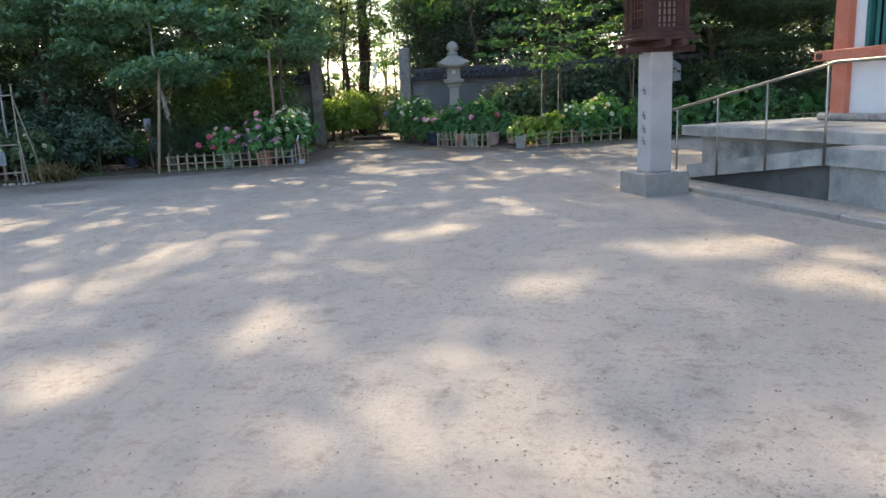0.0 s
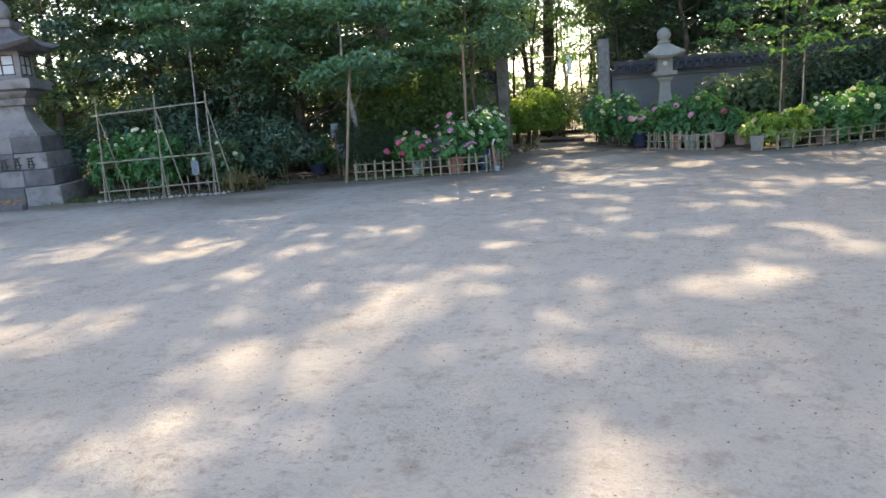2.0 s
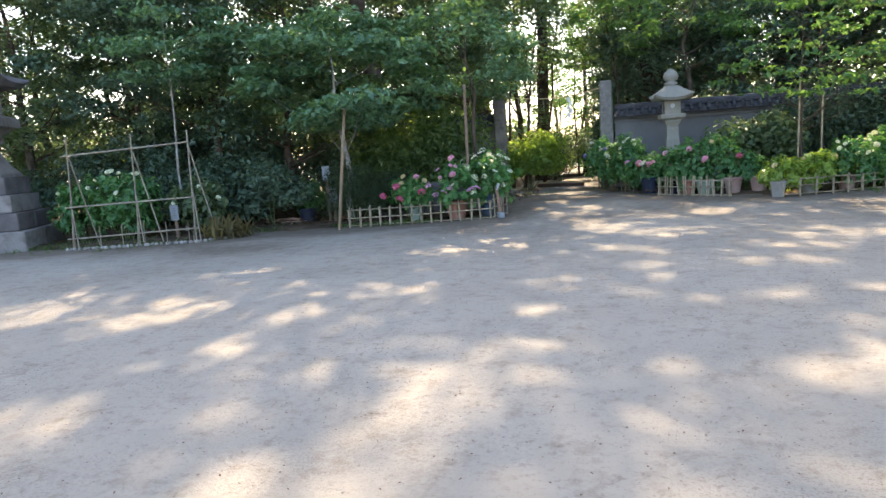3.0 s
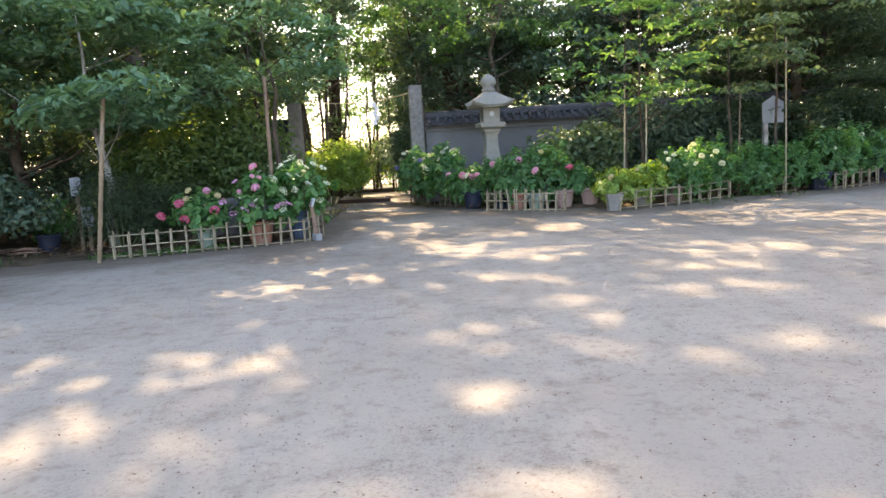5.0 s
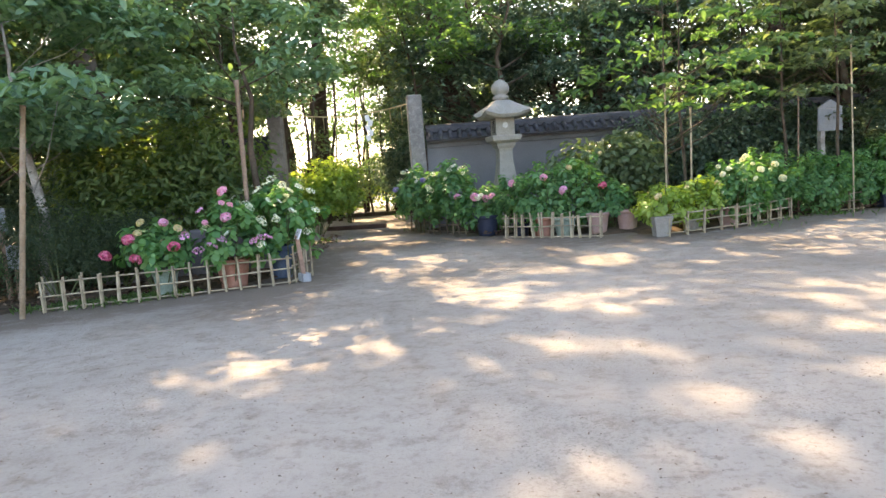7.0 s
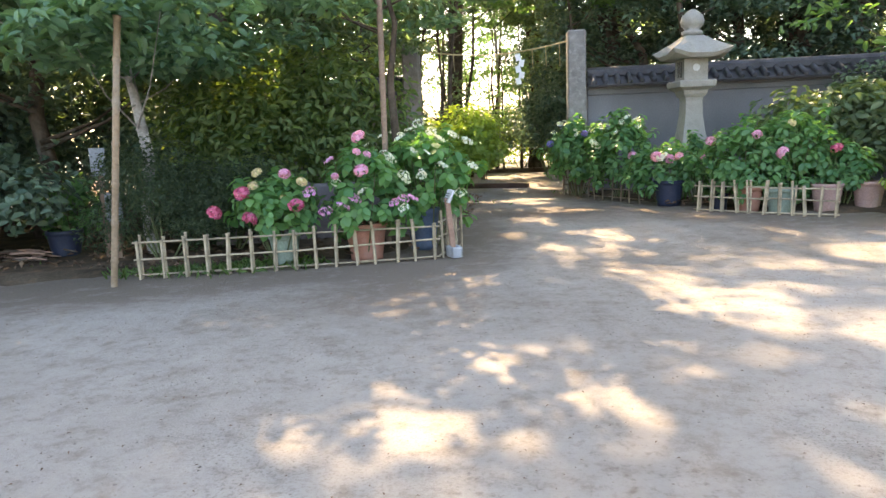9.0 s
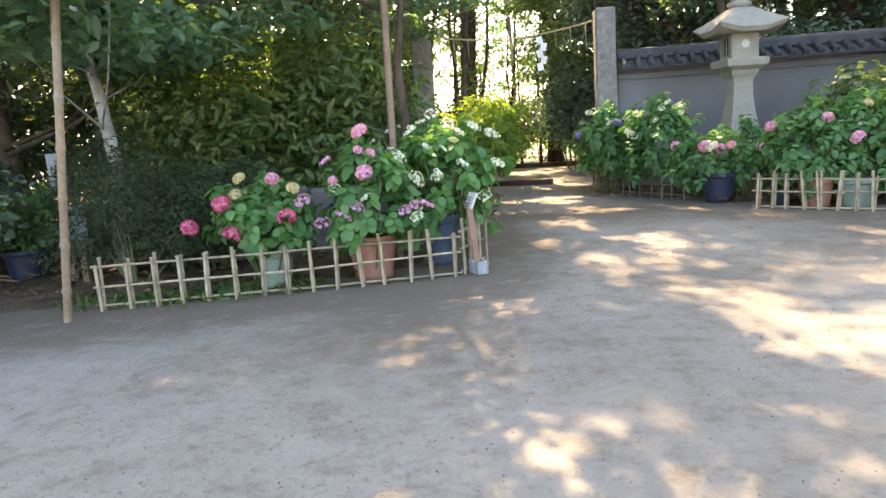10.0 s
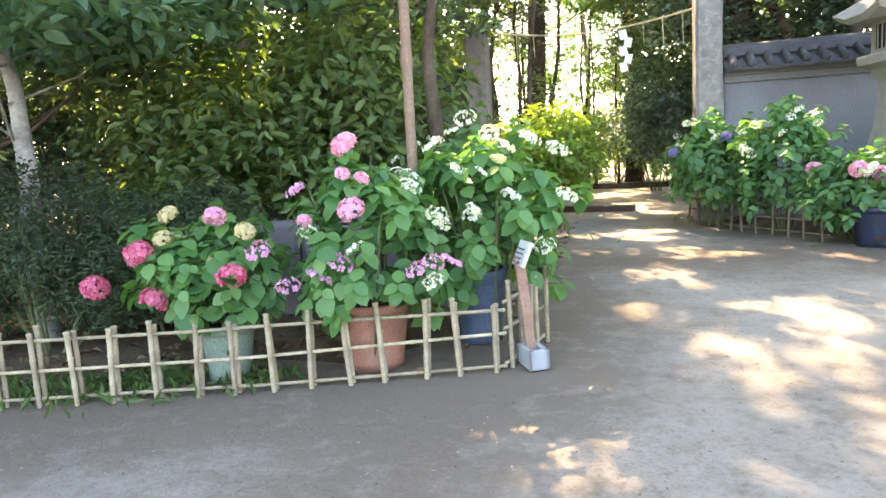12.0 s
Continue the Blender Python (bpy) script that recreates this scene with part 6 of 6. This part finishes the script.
for x in (0.7, 1.6, 2.6, 3.5):
    for y in (0.9, 2.6):
        bm = bmesh.new()
        box(bm, 0.17, 0.17, 2.3, pose(x, y, 1.2), 0.01)
        part("post", bm, WOOD_OLD, ob)
bm = bmesh.new()
box(bm, 3.6, 2.5, 0.12, pose(2.1, 1.6, 1.62), 0.01)
part("veranda", bm, WOOD_OLD, ob)
bm = bmesh.new()
box(bm, 2.7, 0.08, 1.5, pose(2.1, 1.4, 1.74))
box(bm, 0.08, 1.7, 1.5, pose(0.75, 1.9, 1.74))
part("board_wall", bm, WOOD_OLD, ob)
# Added dark box that stands for the shade under the veranda floor.
bm = bmesh.new()
box(bm, 2.9, 1.7, 0.41, pose(2.15, 1.8, 1.21))
part("floor_skirt", bm, WOOD_OLD, ob)
bm = bmesh.new()
for z in (1.78, 2.05):
    box(bm, 0.06, 2.4, 0.06, pose(0.32, 1.6, z))
    box(bm, 1.2, 0.06, 0.06, pose(0.9, 0.4, z))
for y in (0.42, 1.0, 1.6, 2.2):
    box(bm, 0.07, 0.07, 0.5, pose(0.32, y, 1.74))
part("railing", bm, WOOD_DARK, ob)
for x in (0.4, 1.5, 2.6):
    bm = bmesh.new()
    box(bm, 0.09, 0.09, 0.5, pose(x, 0.25, 1.21), 0.008)
    part("fence_post", bm, WOOD_DARK, ob)
bm = bmesh.new()
box(bm, 3.4, 0.05, 0.07, pose(1.9, 0.25, 1.55))
box(bm, 3.4, 0.05, 0.07, pose(1.9, 0.25, 1.32))
part("fence_rail", bm, BARK_GREY, ob)
bm = bmesh.new()
for k in range(4):
    box(bm, 0.12, 0.015, 0.13, pose(1.35 + 0.10 * k, 0.75, 2.0 - 0.12 * k, 0, 25, 0))
part("paper_streamer", bm, PAPER, ob, "white zigzag paper streamer")
bm = bmesh.new()
lathe(bm, [(0.09, 2.85), (0.13, 2.92), (0.13, 3.05), (0.17, 3.08), (0.05, 3.16)], 6, m=pose(1.2, 0.6, 0))
part("hanging_lantern", bm, GRANITE, ob, "small metal hanging lantern")
# roof: steep curve towards the front, laid in copper courses
prof = [(2.0, 4.35), (1.6, 4.05), (1.15, 3.75), (0.6, 3.45), (0.0, 3.24), (-0.75, 3.08)]
for (y0, z0), (y1, z1) in zip(prof, prof[1:]):
    bm = bmesh.new()
    dx = 0.02
    vs = [bm.verts.new(p) for p in ((-0.35, y0, z0), (4.5, y0, z0), (4.5, y1, z1 + dx), (-0.35, y1, z1 + dx))]
    bm.faces.new(vs)
    bmesh.ops.solidify(bm, geom=bm.faces[:], thickness=0.10)
    part("roof_course", bm, COPPER, ob)
bm = bmesh.new()
vs = [bm.verts.new(p) for p in ((-0.35, 2.0, 4.35), (4.5, 2.0, 4.35), (4.5, 3.6, 3.3), (-0.35, 3.6, 3.3))]
bm.faces.new(vs[::-1])
bmesh.ops.solidify(bm, geom=bm.faces[:], thickness=0.10)
part("rear_roof", bm, COPPER, ob)
bm = bmesh.new()
for (y0, z0), (y1, z1) in zip(prof, prof[1:]):
    d = math.hypot(y1 - y0, z1 - z0)
    box(bm, 0.09, d + 0.03, 0.2, pose(-0.30, (y0 + y1) / 2, (z0 + z1) / 2 - 0.28, math.degrees(math.atan2(z0 - z1, y0 - y1)), 0, 0))
box(bm, 4.85, 0.10, 0.16, pose(2.07, -0.70, 2.86))
box(bm, 0.09, 1.8, 0.16, pose(-0.30, 2.8, 3.6, -33, 0, 0))
part("barge_board", bm, WOOD_OLD, ob)
bm = bmesh.new()
box(bm, 5.0, 0.34, 0.20, pose(2.07, 2.0, 4.36), 0.03)
box(bm, 5.2, 0.22, 0.10, pose(2.07, 2.0, 4.56), 0.02)
part("ridge", bm, TILE, ob, "dark ridge of the roof")
for x in (0.0, 4.1):
    for s in (-1, 1):
        bm = bmesh.new()
        box(bm, 0.06, 0.09, 1.1, pose(x, 2.0 + s * 0.1, 4.45, s * 38, 0, 0))
        part("finial_beam", bm, WOOD_DARK, ob)

# ---- leaf litter and grit on the yard ----
rng3 = np.random.default_rng(21)
n = 9000
q = np.stack([rng3.uniform(-10, 6, n), rng3.uniform(4, 23, n), np.zeros(n)], axis=1)
q[:, 2] = [ground_height(a, b) + 0.008 for a, b, _ in q]
ob = new("leaf_litter", leaf_mesh("leaf_litter", q, np.tile([0, 0, 1.0], (n, 1)), 0.017, LITTER, rng3, 0.5, 0.15, 0.2))
tagged(ob, "scattered bits of dry leaves and grit on the earth", "leaf litter", kind="stuff")
n = 5200
q = np.stack([rng3.uniform(-9, 9, n), rng3.uniform(18.4, 25, n), np.zeros(n)], axis=1)
keep = [k for k in range(n) if (q[k][0] < -3.9 and q[k][1] > 18.75 + max(0, (q[k][0] + 6.7)) * 0.3 and q[k][0] > -9) or (q[k][0] > -1.2 and q[k][1] > 22.3)]
q = q[keep]
q[:, 2] = [ground_height(a, b) + 0.085 for a, b, _ in q]
ob = new("bed_litter", leaf_mesh("bed_litter", q, np.tile([0, 0, 1.0], (len(q), 1)), 0.085, LITTER, rng3, 0.5, 0.2, 0.3))
tagged(ob, "brown fallen leaves on the soil", "leaf litter", kind="stuff")

# crumbs of earth and small stones, thicker in worn patches
rng4 = np.random.default_rng(33)
n = 90000
q = np.stack([rng4.uniform(-10, 8, n), rng4.uniform(4.5, 21, n)], axis=1)
dens = np.array([noise.noise(Vector((a * 0.55, b * 0.55, 3))) + 0.6 * noise.noise(Vector((a * 1.9, b * 1.9, 7))) for a, b in q])
q = q[(dens + rng4.normal(size=n) * 0.22 > 0.24) & (q[:, 1] < 18.2 + 0.3 * np.maximum(0, q[:, 0] + 6.7))]
cone = np.array([(1, 0, 0), (0.2, 0.9, 0.1), (-0.9, 0.3, 0), (-0.3, -0.9, 0.1), (0.1, 0.05, 0.75)])
tri = np.array([(0, 1, 4), (1, 2, 4), (2, 3, 4), (3, 0, 4)])
size = 0.0035 + 0.006 * rng4.uniform(0, 1, len(q)) ** 3
spin = rng4.uniform(0, math.tau, len(q))
base = np.stack([q[:, 0], q[:, 1], [ground_height(a, b) - 0.0005 for a, b in q]], axis=1)
vx = cone[None, :, 0] * np.cos(spin)[:, None] - cone[None, :, 1] * np.sin(spin)[:, None]
vy = cone[None, :, 0] * np.sin(spin)[:, None] + cone[None, :, 1] * np.cos(spin)[:, None]
verts = np.stack([vx, vy, np.tile(cone[:, 2], (len(q), 1))], axis=2) * size[:, None, None] + base[:, None, :]
faces = (tri[None] + 5 * np.arange(len(q))[:, None, None]).reshape(-1, 3)
me = bpy.data.meshes.new("grit")
me.from_pydata(verts.reshape(-1, 3).tolist(), [], faces.tolist())
me.materials.append(CRUMB)
tagged(new("grit", me), "crumbs of earth and small stones on the yard", "grit", kind="stuff")
